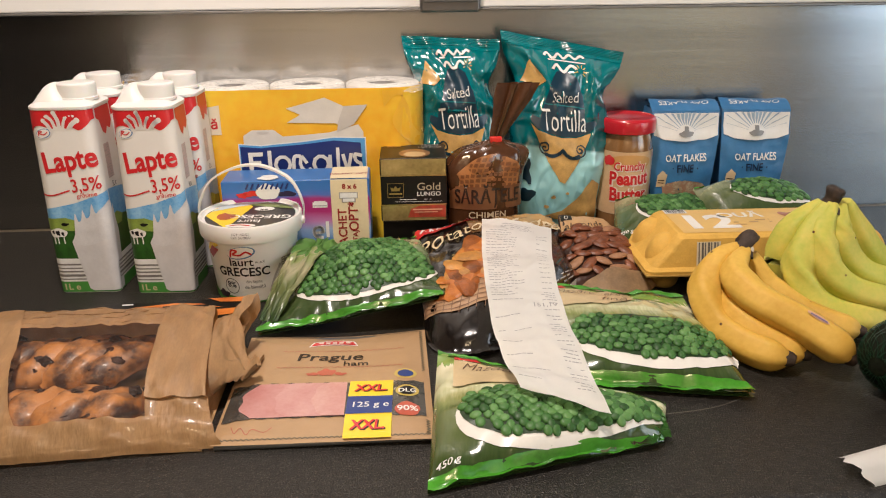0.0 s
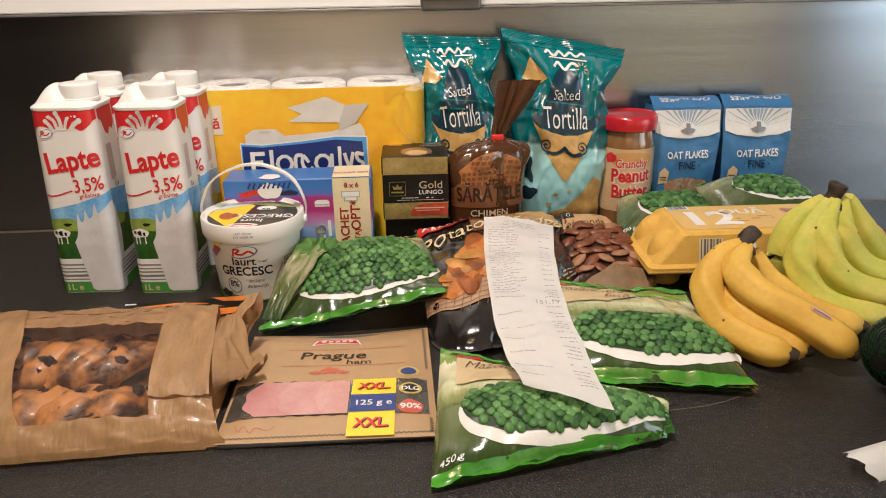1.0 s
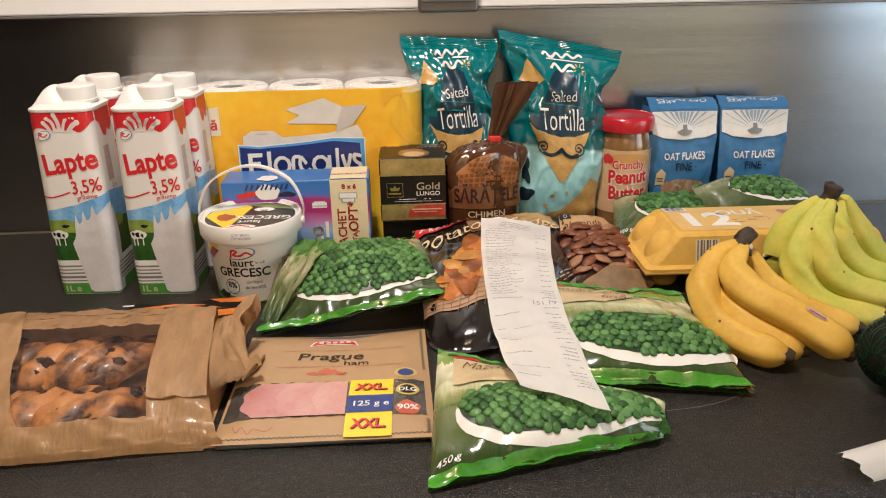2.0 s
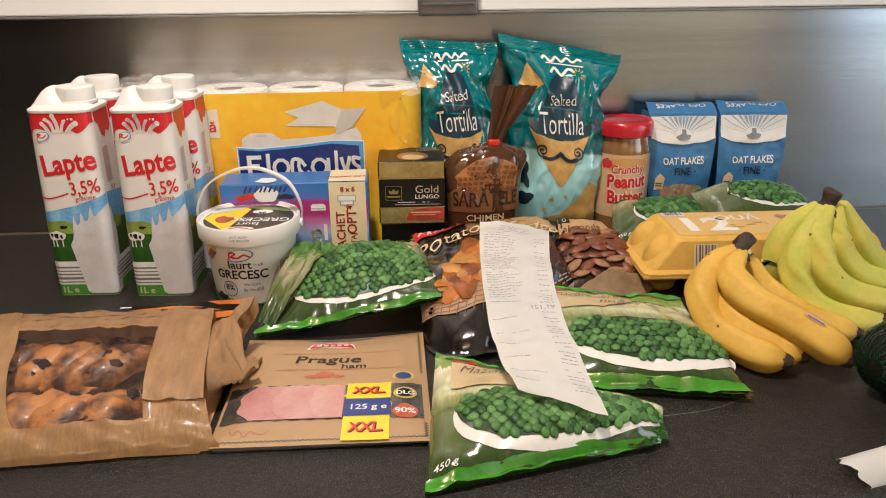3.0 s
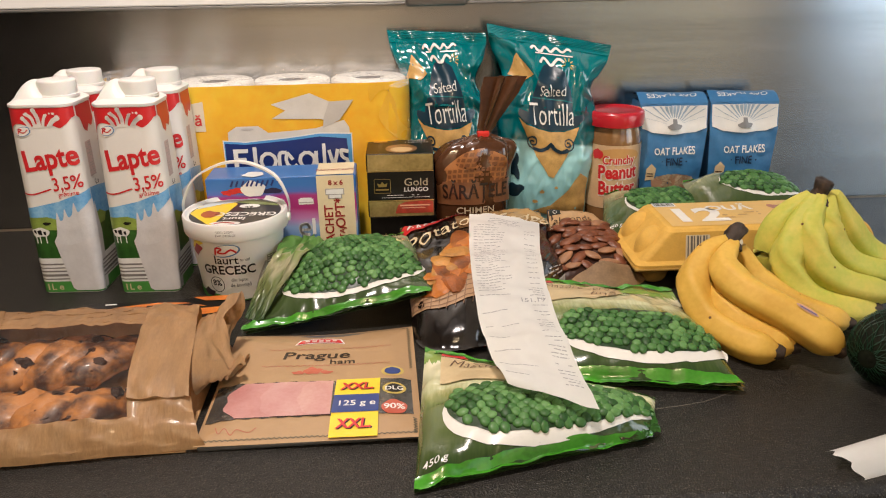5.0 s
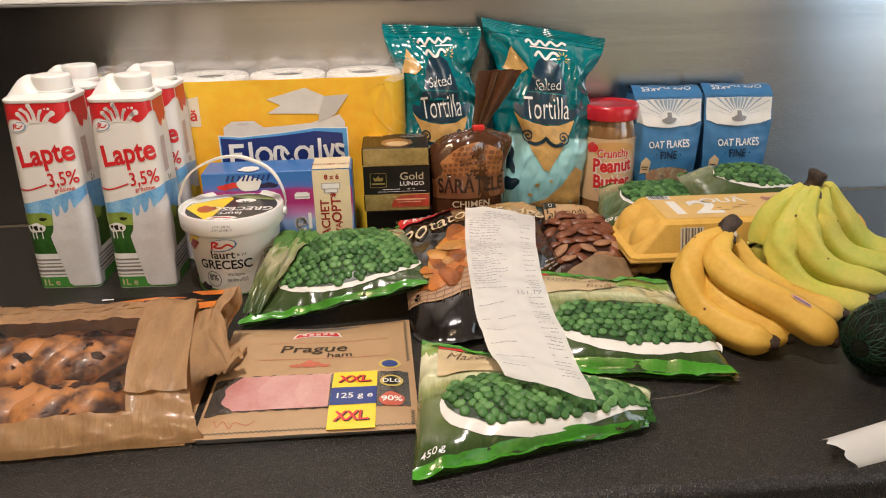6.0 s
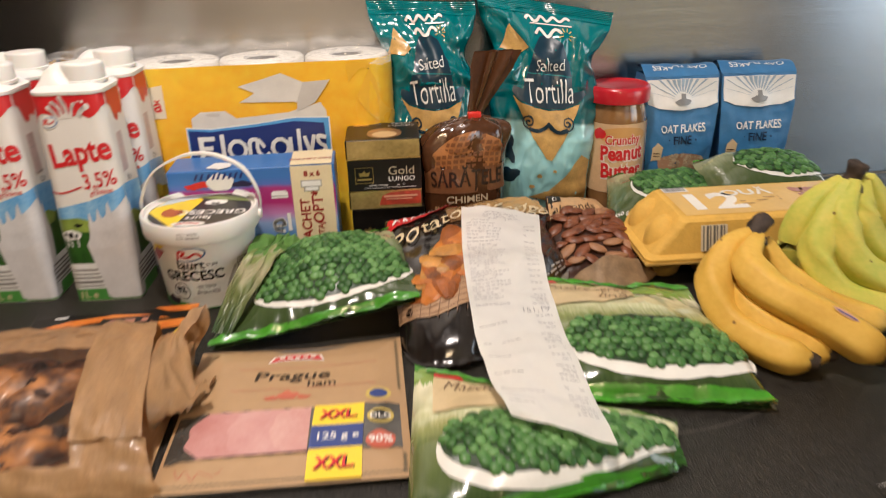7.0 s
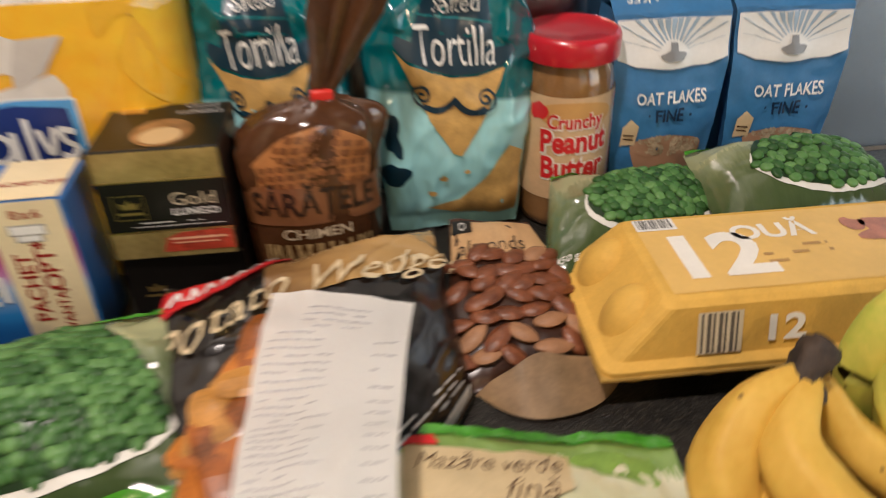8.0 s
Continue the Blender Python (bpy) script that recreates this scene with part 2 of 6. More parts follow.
class Pillow:
    """A filled bag over four corners (bottom left, bottom right, top right, top left), of width W and length L, bulging by H in front and B behind.
    Artwork: u from -W/2 to W/2, v from -L/2 to L/2."""

    def __init__(self, corners, W, L, H, B, creases=0.004, seed=0.0, seal=0.07, px=0.55, pv=0.55, lump=None, waist=0.0, fold=0.0, bow=(0, 0, 0)):
        self.waist, self.fold, self.bow = waist, fold, Vector(bow)
        self.c = [Vector(q) for q in corners]
        self.mid = sum(self.c, Vector()) / 4
        self.c = [q - self.mid for q in self.c]
        self.W, self.L, self.H, self.B, self.creases, self.seed, self.seal, self.px, self.pv, self.lump = W, L, H, B, creases, seed, seal, px, pv, lump

    def at(self, u, v, side):
        s, t = u / self.W + 0.5, v / self.L + 0.5
        a, b, c, d = self.c
        q = 0.5 + (s - 0.5) * (1 - self.waist * math.exp(-((t - 0.76) / 0.10) ** 2) * (1 + 0.5 * math.sin(7 * s)))
        p = (a * (1 - q) + b * q) * (1 - t) + (d * (1 - q) + c * q) * t + self.bow * (4 * max(0, q) ** 0.8 * max(0, 1 - q) * (1 - t) ** 2)
        n = ((b - a) * (1 - t) + (c - d) * t).cross((d - a) * (1 - s) + (c - b) * s).normalized()
        x = max(0.0, 1 - abs(2 * s - 1) ** 2.2)
        k = min(1.0, max(0.0, (0.5 - abs(t - 0.5)) / (0.5) - self.seal) / (1 - self.seal))
        y = max(0.0, 1 - (1 - k) ** 2.2)
        e = x ** self.px * y ** self.pv
        h = (self.H if side > 0 else self.B) * e
        if self.lump and side > 0:
            h *= self.lump(s, t)
        w = crumple((u, v), self.creases, 11, self.seed) * (0.35 + 0.65 * (1 - e)) + 0.22 * crumple((u * 1.6, v * .7), self.creases, 42, self.seed + 5)
        if self.fold:
            k1 = abs(noise.noise(Vector((u * 15 + v * 9 + self.seed, v * 13 - u * 6, self.seed))))
            k2 = abs(noise.noise(Vector((u * 26 - v * 17, v * 21 + u * 9 + self.seed, 4.0))))
            w += self.fold * (max(0, .32 - k1) * 1.6 + max(0, .25 - k2)) * (0.45 + 0.9 * abs(2 * s - 1) + (0.9 if t > .62 else 0))
        if side < 0:
            w *= 0.3
        return p + n * (side * h + w + side * 0.0006)

    def front(self, u, v):
        return self.at(u, v, 1)

    def back(self, u, v):
        return self.at(u, v, -1)

    def build(self, name, label, category, material, nu=56, nv=56, group="", floor=None):
        ob = thing(name, tuple(self.mid), label, category, group=group)
        W, L = self.W / 2, self.L / 2
        bm = sheet(self.front, -W, W, -L, L, nu, nv)
        b2 = sheet(self.back, -W, W, -L, L, nu // 2, nv // 2, True)
        me = bpy.data.meshes.new("tmp")
        b2.to_mesh(me)
        b2.free()
        bm.from_mesh(me)
        bpy.data.meshes.remove(me)
        if floor is not None:
            for v in bm.verts:
                v.co.z = max(v.co.z, floor - self.mid.z)
        part("bag", bm, material, ob)
        return ob


# ---- the kitchen: worktop, steel splashback, room ----
def speckled():
    m = mat("dark_laminate", (0.025, 0.0225, 0.019), 0.38, vary=0.25, scale=160, bump=0.6, bump_scale=600, second=(0.005, 0.0046, 0.004), spec=0.36)
    n, l = m.node_tree.nodes, m.node_tree.links
    b = n["Principled BSDF"]
    ramp = b.inputs["Base Color"].links[0].from_socket
    tc = n.new("ShaderNodeTexCoord")
    v = n.new("ShaderNodeTexVoronoi")
    v.inputs["Scale"].default_value = 520
    l.new(tc.outputs["Object"], v.inputs["Vector"])
    r = n.new("ShaderNodeValToRGB")
    r.color_ramp.elements[0].position, r.color_ramp.elements[0].color = 0.10, (1, 1, 1, 1)
    r.color_ramp.elements[1].position, r.color_ramp.elements[1].color = 0.34, (0, 0, 0, 1)
    l.new(v.outputs["Distance"], r.inputs[0])
    mix = n.new("ShaderNodeMix")
    mix.data_type = "RGBA"
    l.new(r.outputs[0], mix.inputs["Factor"])
    l.new(ramp, mix.inputs["A"])
    mix.inputs["B"].default_value = (0.105, 0.094, 0.075, 1)
    l.new(mix.outputs["Result"], b.inputs["Base Color"])
    return m


def brushed_steel():
    m = mat("brushed_steel", (0.60, 0.59, 0.58), 0.23, metal=1.0, vary=0.10, scale=9, bump=0.05, bump_scale=320, stretch=(0.08, 1, 3))
    n, l = m.node_tree.nodes, m.node_tree.links
    b = n["Principled BSDF"]
    b.inputs["Anisotropic"].default_value = 0.72
    b.inputs["Anisotropic Rotation"].default_value = 0.25
    t = n.new("ShaderNodeTangent")
    t.direction_type, t.axis = "RADIAL", "Z"
    l.new(t.outputs[0], b.inputs["Tangent"])
    return m


LAMINATE, STEEL = speckled(), brushed_steel()
WALL_Y, FRONT_Y = 1.092, 0.430
WALL_PAINT = mat("pale_wall_paint", (0.58, 0.53, 0.47), 0.8, vary=0.05, scale=3, bump=0.05)
WHITE_LACQUER = mat("white_lacquer", (0.83, 0.82, 0.80), 0.3, vary=0.02, scale=4, bump=0.02)


def structure(name, bm, material, label):
    return tagged(link(name, bm, material, smooth=False), label, "", "", "structure")


top = structure("worktop", box(-2.2, FRONT_Y, -0.038, 2.2, WALL_Y, 0.0, 0.009, 8), LAMINATE, "dark grey speckled laminate kitchen worktop with a rounded front edge")
tagged(top, category="worktop")
scratch = decal("scratch", stroke([(0.236, 0.545), (0.29, 0.553), (0.335, 0.572)], 0.0010, 14) + stroke([(0.05, 0.505), (0.09, 0.498)], 0.0006, 6), lambda u, v: Vector((u, v, 0)), ink("scratch_grey", (0.13, 0.115, 0.095)), top, 0.0002, 0)
structure("wall_north", box(-2.2, WALL_Y + 0.004, -0.9, 2.2, WALL_Y + 0.12, 1.6), WALL_PAINT, "kitchen wall behind the worktop")
structure("splashback", box(-2.2, WALL_Y, 0.001, 2.2, WALL_Y + 0.004, 0.302), STEEL, "brushed stainless steel splashback behind the worktop")
structure("floor", box(-2.2, -1.9, -0.95, 2.2, 1.2, -0.9), mat("floor_tile", (0.14, 0.12, 0.10), 0.5, vary=0.15, scale=5), "plain kitchen floor")
structure("ceiling", box(-2.2, -1.9, 1.6, 2.2, 1.2, 1.7), mat("ceiling_paint", (0.40, 0.385, 0.36), 0.9, vary=0.02), "white painted ceiling")
# South wall is unseen; its opening is only made for the cool fill panel
for nm, a in (("wall_south", (-2.2, -1.95, -0.9, 0.90, -1.85, 1.6)), ("wall_south_2", (2.10, -1.95, -0.9, 2.2, -1.85, 1.6)), ("wall_south_3", (0.90, -1.95, -0.9, 2.10, -1.85, -0.80)), ("wall_south_4", (0.90, -1.95, 1.0, 2.10, -1.85, 1.6))):
    structure(nm, box(*a), WALL_PAINT, "unseen pale wall round an opening made for the splashback fill light")
structure("wall_west", box(-2.3, -1.9, -0.9, -2.2, 1.2, 1.6), WALL_PAINT, "pale painted side wall")
for nm, a in (("wall_east", (2.2, -1.9, -0.9, 2.3, -1.10, 1.6)), ("wall_east_2", (2.2, 0.20, -0.9, 2.3, 1.2, 1.6)), ("wall_east_3", (2.2, -1.10, -0.9, 2.3, 0.20, -0.10)), ("wall_east_4", (2.2, -1.10, 1.30, 2.3, 0.20, 1.6))):
    structure(nm, box(*a), WALL_PAINT, "pale painted side wall round a window opening")

base = thing("base_cabinet", (0, 0.75, -0.9), "plain white kitchen base cabinets under the worktop", "cabinet")
part("body", box(-2.19, -0.27, 0.0, 2.19, 0.33, 0.861), WHITE_LACQUER, base, smooth=False)
# Out-of-view block, added so that the steel reflects something dark at its left
tall = thing("dark_mirror_block", (-1.75, -1.6, -0.9), "unseen dark block added for the splashback's left end to mirror", "cabinet")
part("body", box(-0.44, -0.24, 0.0, 0.50, 0.25, 2.3, 0.004), mat("dark_block", (0.010, 0.011, 0.013), 0.8, vary=0.1, spec=0.2), tall, smooth=False)

# the white ledge over the splashback, with a grey metal catch
ledge = thing("wall_unit", (0, WALL_Y, 0.302), "white lacquered unit above the steel splashback", "cabinet")
part("panel", box(-2.19, -0.014, 0.004, 2.19, -0.001, 0.5, 0.002), WHITE_LACQUER, ledge, smooth=False)
# The shadow line under the panel, made as a thin grey strip
part("shadow_strip", box(-2.19, -0.016, 0.0, 2.19, -0.002, 0.0035, 0.001), mat("shadow_strip_grey", (0.30, 0.29, 0.28), 0.4, metal=0.6), ledge, "thin grey strip in place of the shadow line under the unit", smooth=False)
catch = part("handle", box(0.058, -0.030, -0.0015, 0.140, -0.0165, 0.060, 0.004, 3), mat("grey_metal", (0.25, 0.24, 0.24), 0.32, metal=0.9, scale=8), ledge, "brushed grey metal handle plate", smooth=False)
part("lip", box(0.063, -0.0335, 0.012, 0.135, -0.0302, 0.016, 0.001), mat("dark_groove", (0.10, 0.10, 0.10), 0.4), catch, smooth=False)


# ---- milk cartons ----
def milk_art(fn, fs, ob, w, h):
    """Print on the front (fn) and on the right side (fs) of a milk carton of width w and body height h."""
    g = ink("meadow_ink", (0.035, 0.13, 0.02), vary=0.3, scale=90)
    # red splash at the top with a dripping lower edge
    e = w + .0055
    at = lambda a, b: (max(0, (a - 35) * w / 310), h - .0015 - (b - 190) * .00025)
    edge = [at(p.x, p.y) for p in spline([(a, b, 0) for a, b in ((35, 302), (60, 264), (92, 254), (122, 262), (150, 270), (172, 258), (200, 262), (222, 268), (240, 260), (262, 268), (285, 276), (318, 258), (345, 236))], 60)]
    decal("red_print", [edge + [(e, edge[-1][1] + .001), (e, h - .001), (0, h - .001)]], fn, RED, ob, 0.0003, .0035)
    decal("red_print", [[(0, h - .0125), (.012, h - .016), (.022, h - .030), (.034, h - .034), (.044, h - .026), (.056, h - .030), (.068, h - .022), (.068, h - .002), (0, h - .002)]], fs, RED, ob, 0.0003)
    # white fingers of splashing milk, each with a round end
    for pts, wd in ((((146, 274), (132, 250), (116, 232)), .0042), (((168, 268), (158, 232), (136, 214)), .0036), (((190, 268), (186, 230), (172, 198)), .0044), (((206, 268), (214, 240), (224, 222)), .0032), (((236, 268), (256, 246), (280, 232)), .0050)):
        line = [at(*q) for q in pts]
        decal("splash_print", stroke(line, wd, 10) + oval(*line[-1], wd * .62, wd * .62, 14), fn, CARD_WHITE, ob, 0.0006, .006)
    for x, y, a, b in ((.0215, .0075, .0013, .0012), (.045, .0085, .0013, .0012), (.0490, .0070, .0010, .0010), (.0530, .0072, .0016, .0014)):
        decal("splash_print", oval(x, h - y, a, b), fn, CARD_WHITE, ob, 0.0006)
    ly = h - .0260
    decal("logo_print", oval(.0165, ly, .0095, .0062, turn=14), fn, WHITE, ob, 0.0005)
    decal("logo_print", oval(.0165, ly, .0085, .0052, turn=14), fn, ink("logo_blue", (.10, .22, .42)), ob, 0.0006)
    decal("logo_print", oval(.0160, ly, .0076, .0045, turn=14), fn, WHITE, ob, 0.0007)
    decal("logo_print", stroke([(.011, ly - .0025), (.012, ly + .0025), (.015, ly + .002), (.0125, ly), (.017, ly - .0015), (.021, ly + .0015)], .0012, 16), fn, RED, ob, 0.0009)
    decal("lettering", words("Lapte", .0225, .0405, .1515, bold=.028, turn=7, shear=.06, wide=.86), fn, RED, ob, 0.0006, .003)
    decal("lettering", words("3,5%", .0150, .0535, .1265, bold=.010, shear=.1, turn=7, wide=.84), fn, RED, ob, 0.0006, .003)
    decal("lettering", words("grăsime", .0050, .053, .1190, bold=.008, shear=.15, turn=6), fn, RED, ob, 0.0006, .003)
    decal("red_line", stroke([(.0, .1225), (.014, .1215), (.034, .1270)], .0017, 12), fn, RED, ob, 0.0004)
    # sky, meadow, cow and a glass of milk
    sky_art = M.get("sky_art") or M.setdefault("sky_art", mat("sky_art", (.045, .27, .62), .4, coat=.15, second=(.30, .55, .76), scale=45))
    for f, x1 in ((fn, e), (fs, .068)):
        st = .0035 if f is fn else .012
        decal("sky_print", [[(0, .070), (x1, .070), (x1, .125 if f is fn else .118), (x1 * .5, .112 if f is fn else .122), (0, .1045 if f is fn else .125)]], f, sky_art, ob, 0.0003, st)
        decal("meadow_print", [[(0, .014), (x1, .014), (x1, .084), (x1 * .55, .088), (x1 * .2, .092), (0, .092)]], f, g, ob, 0.0005, st)
        decal("light_meadow_print", [[(0, .080), (x1 * .5, .078), (x1 * .62, .087), (x1 * .3, .0945), (0, .0935)]], f, ink("light_meadow", (.30, .42, .08), vary=.2, scale=80), ob, 0.0007, st)
        decal("stripe_band", rect(0, .0145, x1, .0440), f, WHITE, ob, 0.0007, st)
        for y0, y1 in ((.0170, .0185), (.0210, .0240), (.0265, .0285), (.0310, .0325), (.0355, .0375)):
            decal("stripe_print", rect(0, y0, x1, y1), f, ink("stripe_grey", (.22, .20, .19)), ob, 0.0009, st)
        decal("green_foot", rect(0, 0.001, x1, .0145), f, GREEN, ob, 0.0007, st)
    decal("cow_print", blob(.0125, .0765, .0095, .0058, .15, 3), fn, WHITE, ob, 0.0016, .003)
    for x in (.006, .0095, .0165):
        decal("cow_leg_print", rect(x, .063, x + .0013, .073), fn, WHITE, ob, 0.0012, .003)
    decal("cow_print", blob(.021, .0865, .0040, .0022, .3, 8), fn, BLACK, ob, 0.0008)
    for x, y, a, b in ((.0115, .0765, .0020, .0030), (.0170, .0755, .0013, .0022), (.0070, .0775, .0011, .0020)):
        decal("cow_patch_print", blob(x, y, a * 1.3, b, .25, 5, 14), fn, BLACK, ob, 0.0020, .003)
    milk = ink("glass_print", (.68, .66, .66), vary=.08, scale=30)
    decal("glass_print", [[(.0260, .065), (.0365, .006), (.041, .003), (e, .003), (e, .074), (.062, .066), (.052, .062), (.040, .060)]], fn, milk, ob, 0.0013, .0035)
    decal("milk_print", [[(min(e, max(0, p.x)), p.y) for p in spline([(x, y, 0) for x, y in ((.0260, .065), (.031, .074), (.033, .088), (.0355, .100), (.038, .090), (.042, .093), (.045, .104), (.048, .094), (.053, .098), (.057, .111), (.060, .100), (.065, .104), (e, .112), (e, .074), (.062, .066), (.052, .062), (.040, .060))], 80)]], fn, ink("milk_white_print", (.70, .69, .70), vary=.1, scale=60), ob, 0.0015, .0035)
    decal("glass_print", [[(0, .003), (.010, .003), (.016, .072), (.010, .090), (.006, .108), (0, .100)]], fs, milk, ob, 0.0009)
    decal("lettering", words("1L e", .0075, .0145, .0042, bold=.02, wide=1.1), fn, ink("pale_ink", (.60, .50, .30)), ob, 0.0009)
    decal("table_print", rect(.012, .135, .036, .175), fs, ink("table_pink", (.60, .46, .44)), ob, 0.0004)
    tagged(decal("small_print", bars(.013, .035, .172, 14, .0028, .0011, 4), fs, GREY, ob, 0.0006), kind="stuff")
    decal("lettering", words("1L e", .0065, .030, .124, bold=.02), fs, BLACK, ob, 0.0006)


def milk_carton(where, turn, group):
    ob = thing("milk_carton", where, "white litre milk carton with red lettering and white screw cap", "milk carton", turn, group)
    w, d, h, r = 0.0715, 0.070, 0.2185, 0.007

    def ring(k, z, grow=0.0):
        # a rounded square: corners of radius r, larger near the top
        rr = r + 0.008 * k
        pts = []
        for cx, cy, a0 in ((w - rr, rr, -90), (w - rr, d - rr, 0), (rr, d - rr, 90), (rr, rr, 180)):
            for i in range(6):
                a = radians(a0 + 90 * i / 5)
                pts.append(Vector((cx + (rr + grow) * math.cos(a), cy + (rr + grow) * math.sin(a), z)))
        return pts

    def loft(rings, caps=True):
        bm = bmesh.new()
        rows = [[bm.verts.new(p) for p in q] for q in rings]
        n = len(rows[0])
        for a, b in zip(rows, rows[1:]):
            for i in range(n):
                bm.faces.new((a[i], a[(i + 1) % n], b[(i + 1) % n], b[i]))
        if caps:
            bm.faces.new(rows[0][::-1])
            bm.faces.new(rows[-1])
        return bm

    def belly(z):
        return 0.0016 * math.sin(math.pi * min(1, max(0, z / h)))
    part("body", loft([ring(k / 8, h * k / 8, belly(h * k / 8)) for k in range(9)]), CARD_WHITE, ob)
    shoulder = part("top", loft([ring(1, h, 0.0012), ring(1, h + 0.0025, 0.0012), ring(1.1, h + 0.0045, -0.002), ring(1.2, h + 0.008, -0.010)]), WHITE_PLASTIC, ob)
    # folded hump beside the cap
    hump = spline([(0.004, d * .5, h + .004), (0.012, d * .5, h + .017), (0.024, d * .5, h + .022), (0.036, d * .5, h + .012), (0.042, d * .5, h + .004)], 12)
    bm = bmesh.new()
    rows = [[bm.verts.new((p.x, d * .5 + (d * .42) * s, h + (p.z - h) * (1 - abs(s) ** 2.5) + .003)) for s in (-1, -.85, -.6, -.3, 0, .3, .6, .85, 1)] for p in hump]
    for a, b in zip(rows, rows[1:]):
        for i in range(8):
            bm.faces.new((a[i], b[i], b[i + 1], a[i + 1]))
    part("fold", bm, WHITE_PLASTIC, ob)
    n = 60
    cap = lathe([(.0225, 0), (.0225, .0030), (.0212, .0036), (.0212, .0165), (.0205, .0182), (.0190, .0190), (.0100, .0188), (.0020, .0188)], n)
    for v in cap.verts:
        k = math.hypot(v.co.x, v.co.y)
        if .0034 < v.co.z < .0170 and round(math.atan2(v.co.y, v.co.x) / (2 * math.pi) * n) % 2:
            v.co.x *= .985
            v.co.y *= .985
        v.co += Vector((0.0475, d * .5, h + .006))
    part("screw_cap", cap, WHITE_PLASTIC, ob)

    def fn(u, v):
        # the front with its rounded corners, which widen towards the top
        rr = r + 0.008 * min(1, max(0, v / h))
        q = min(max(rr - u, u - w + rr, 0) / rr, math.pi / 2)
        side = -1 if u < w / 2 else 1
        x = u if q == 0 else (w / 2 + side * (w / 2 - rr + (rr + belly(v)) * math.sin(q)))
        return Vector((x, rr - (rr + belly(v)) * math.cos(q), v))

    def fs(u, v):
        rr = r + 0.008 * min(1, max(0, v / h))
        return Vector((w + belly(v), rr + u / .068 * (d - 2 * rr), v))
    milk_art(fn, fs, ob, w, h)
    return ob


SLIM = Matrix.Diagonal((0.965, 0.94, 1, 1))
first = milk_carton(pose(-0.384, 0.856, 0, 0, 0, -3) @ SLIM, 0, "milk cartons")
for x, y, a in ((-0.2915, 0.846, -3), (-0.378, 0.932, -2), (-0.285, 0.924, -3)):
    copy_thing(first, pose(x, y, 0, 0, 0, a) @ SLIM)


# ---- toilet paper ----
def toilet_paper():
    ob = thing("toilet_paper_pack", (-0.146, 1.0385, 0), "yellow plastic pack of white toilet rolls in two layers", "toilet paper")
    R, tissue = 0.0505, mat("tissue", (0.72, 0.69, 0.63), 0.9, vary=.04, bump=.3, bump_scale=150)
    cardboard = mat("core_card", (.20, .18, .16), .9, vary=.1, scale=60)
    for layer in (0, 1):
        for i in range(4):
            q = lathe([(.021, .001), (R - .002, .001), (R - .001, .003), (R - .001, .1035), (R - .003, .1055), (.021, .1055), (.020, .1035), (.020, .003)], 40, (False, False))
            q.verts.ensure_lookup_table()
            n = 40
            for k in range(n):
                q.faces.new((q.verts[7 * n + k], q.verts[7 * n + (k + 1) % n], q.verts[(k + 1) % n], q.verts[k]))
            for v in q.verts:
                v.co += Vector(((i - 1.5) * .1005, 0, layer * .1070 + .002))
            roll = part("roll", q, tissue, ob)
            if layer:
                tubeform = lathe([(.0198, .012), (.0198, .1030), (.0188, .1030), (.0188, .012)], 32, (False, False))
                for v in tubeform.verts:
                    v.co += Vector(((i - 1.5) * .1005, 0, layer * .1070 + .002))
                part("core", tubeform, cardboard, roll, "grey card core")
    hx = 2 * .1005 + .002

    def wrap(s, z):
        # outline of the wrapped pack: waves round the rolls in front
        return Vector((s, -R - .0028 + .0012 * (0.5 + 0.5 * math.cos(2 * math.pi * (s / .1005))) * (1 if abs(s) < .19 else 0) + crumple((s, z), .0012, 22, 2), z))

    def around(s, z):
        a = hx - .040
        if s > a:
            t = (s - a) / .040
            return Vector((a + .0415 * math.sin(min(t, 1) * math.pi / 2), -R - .0026 + .040 * (1 - math.cos(min(t, 1) * math.pi / 2)) + max(0, t - 1) * .04, z))
        if s < -a:
            q = around(-s, z)
            return Vector((-q.x, q.y, z))
        return wrap(s, z)
    film = mat("yellow_pack_film", (.86, .60, .05), .22, vary=.1, scale=9, coat=.5, second=(.84, .38, .02), bump=.5, bump_scale=30)
    part("film", sheet(around, -hx - .06, hx + .06, 0.001, .2145, 150, 44), film, ob, "printed yellow film")
    shine = clear_film("shrink_film", (1, 1, 1), .16, .07)
    part("top_film", sheet(lambda u, v: Vector((u, v, .2175 + .006 * max(0, (v + R) / (2 * R)) + .0015 * math.sin(u * 62) + crumple((u, v), .0045, 55, 4) - max(0, -v - R + .008) * 1.0)), -hx, hx, -R - .001, R, 110, 30), shine, ob, "clear crinkled film over the roll ends")
    fn = lambda u, v: around(u, v)
    decal("shade_print", [[(p.x, p.y) for p in spline([(.150, .211, 0), (.172, .211, 0), (.163, .175, 0), (.168, .155, 0), (.180, .138, 0), (.196, .128, 0), (.204, .122, 0), (.200, .145, 0), (.190, .150, 0), (.180, .165, 0), (.176, .190, 0), (.168, .205, 0), (.152, .190, 0)], 70)]], fn, ink("orange_ink", (.83, .46, .035)), ob, .0006)
    paper = ink("tissue_print", (.70, .66, .60), vary=.06, scale=60)
    pale = ink("tissue_shade", (.58, .54, .49))
    decal("tissue_print", [[(.026, .172), (.044, .182), (.026, .190), (.076, .2035), (.100, .192), (.131, .193), (.122, .186), (.098, .166), (.088, .170)]], fn, paper, ob, .0010)
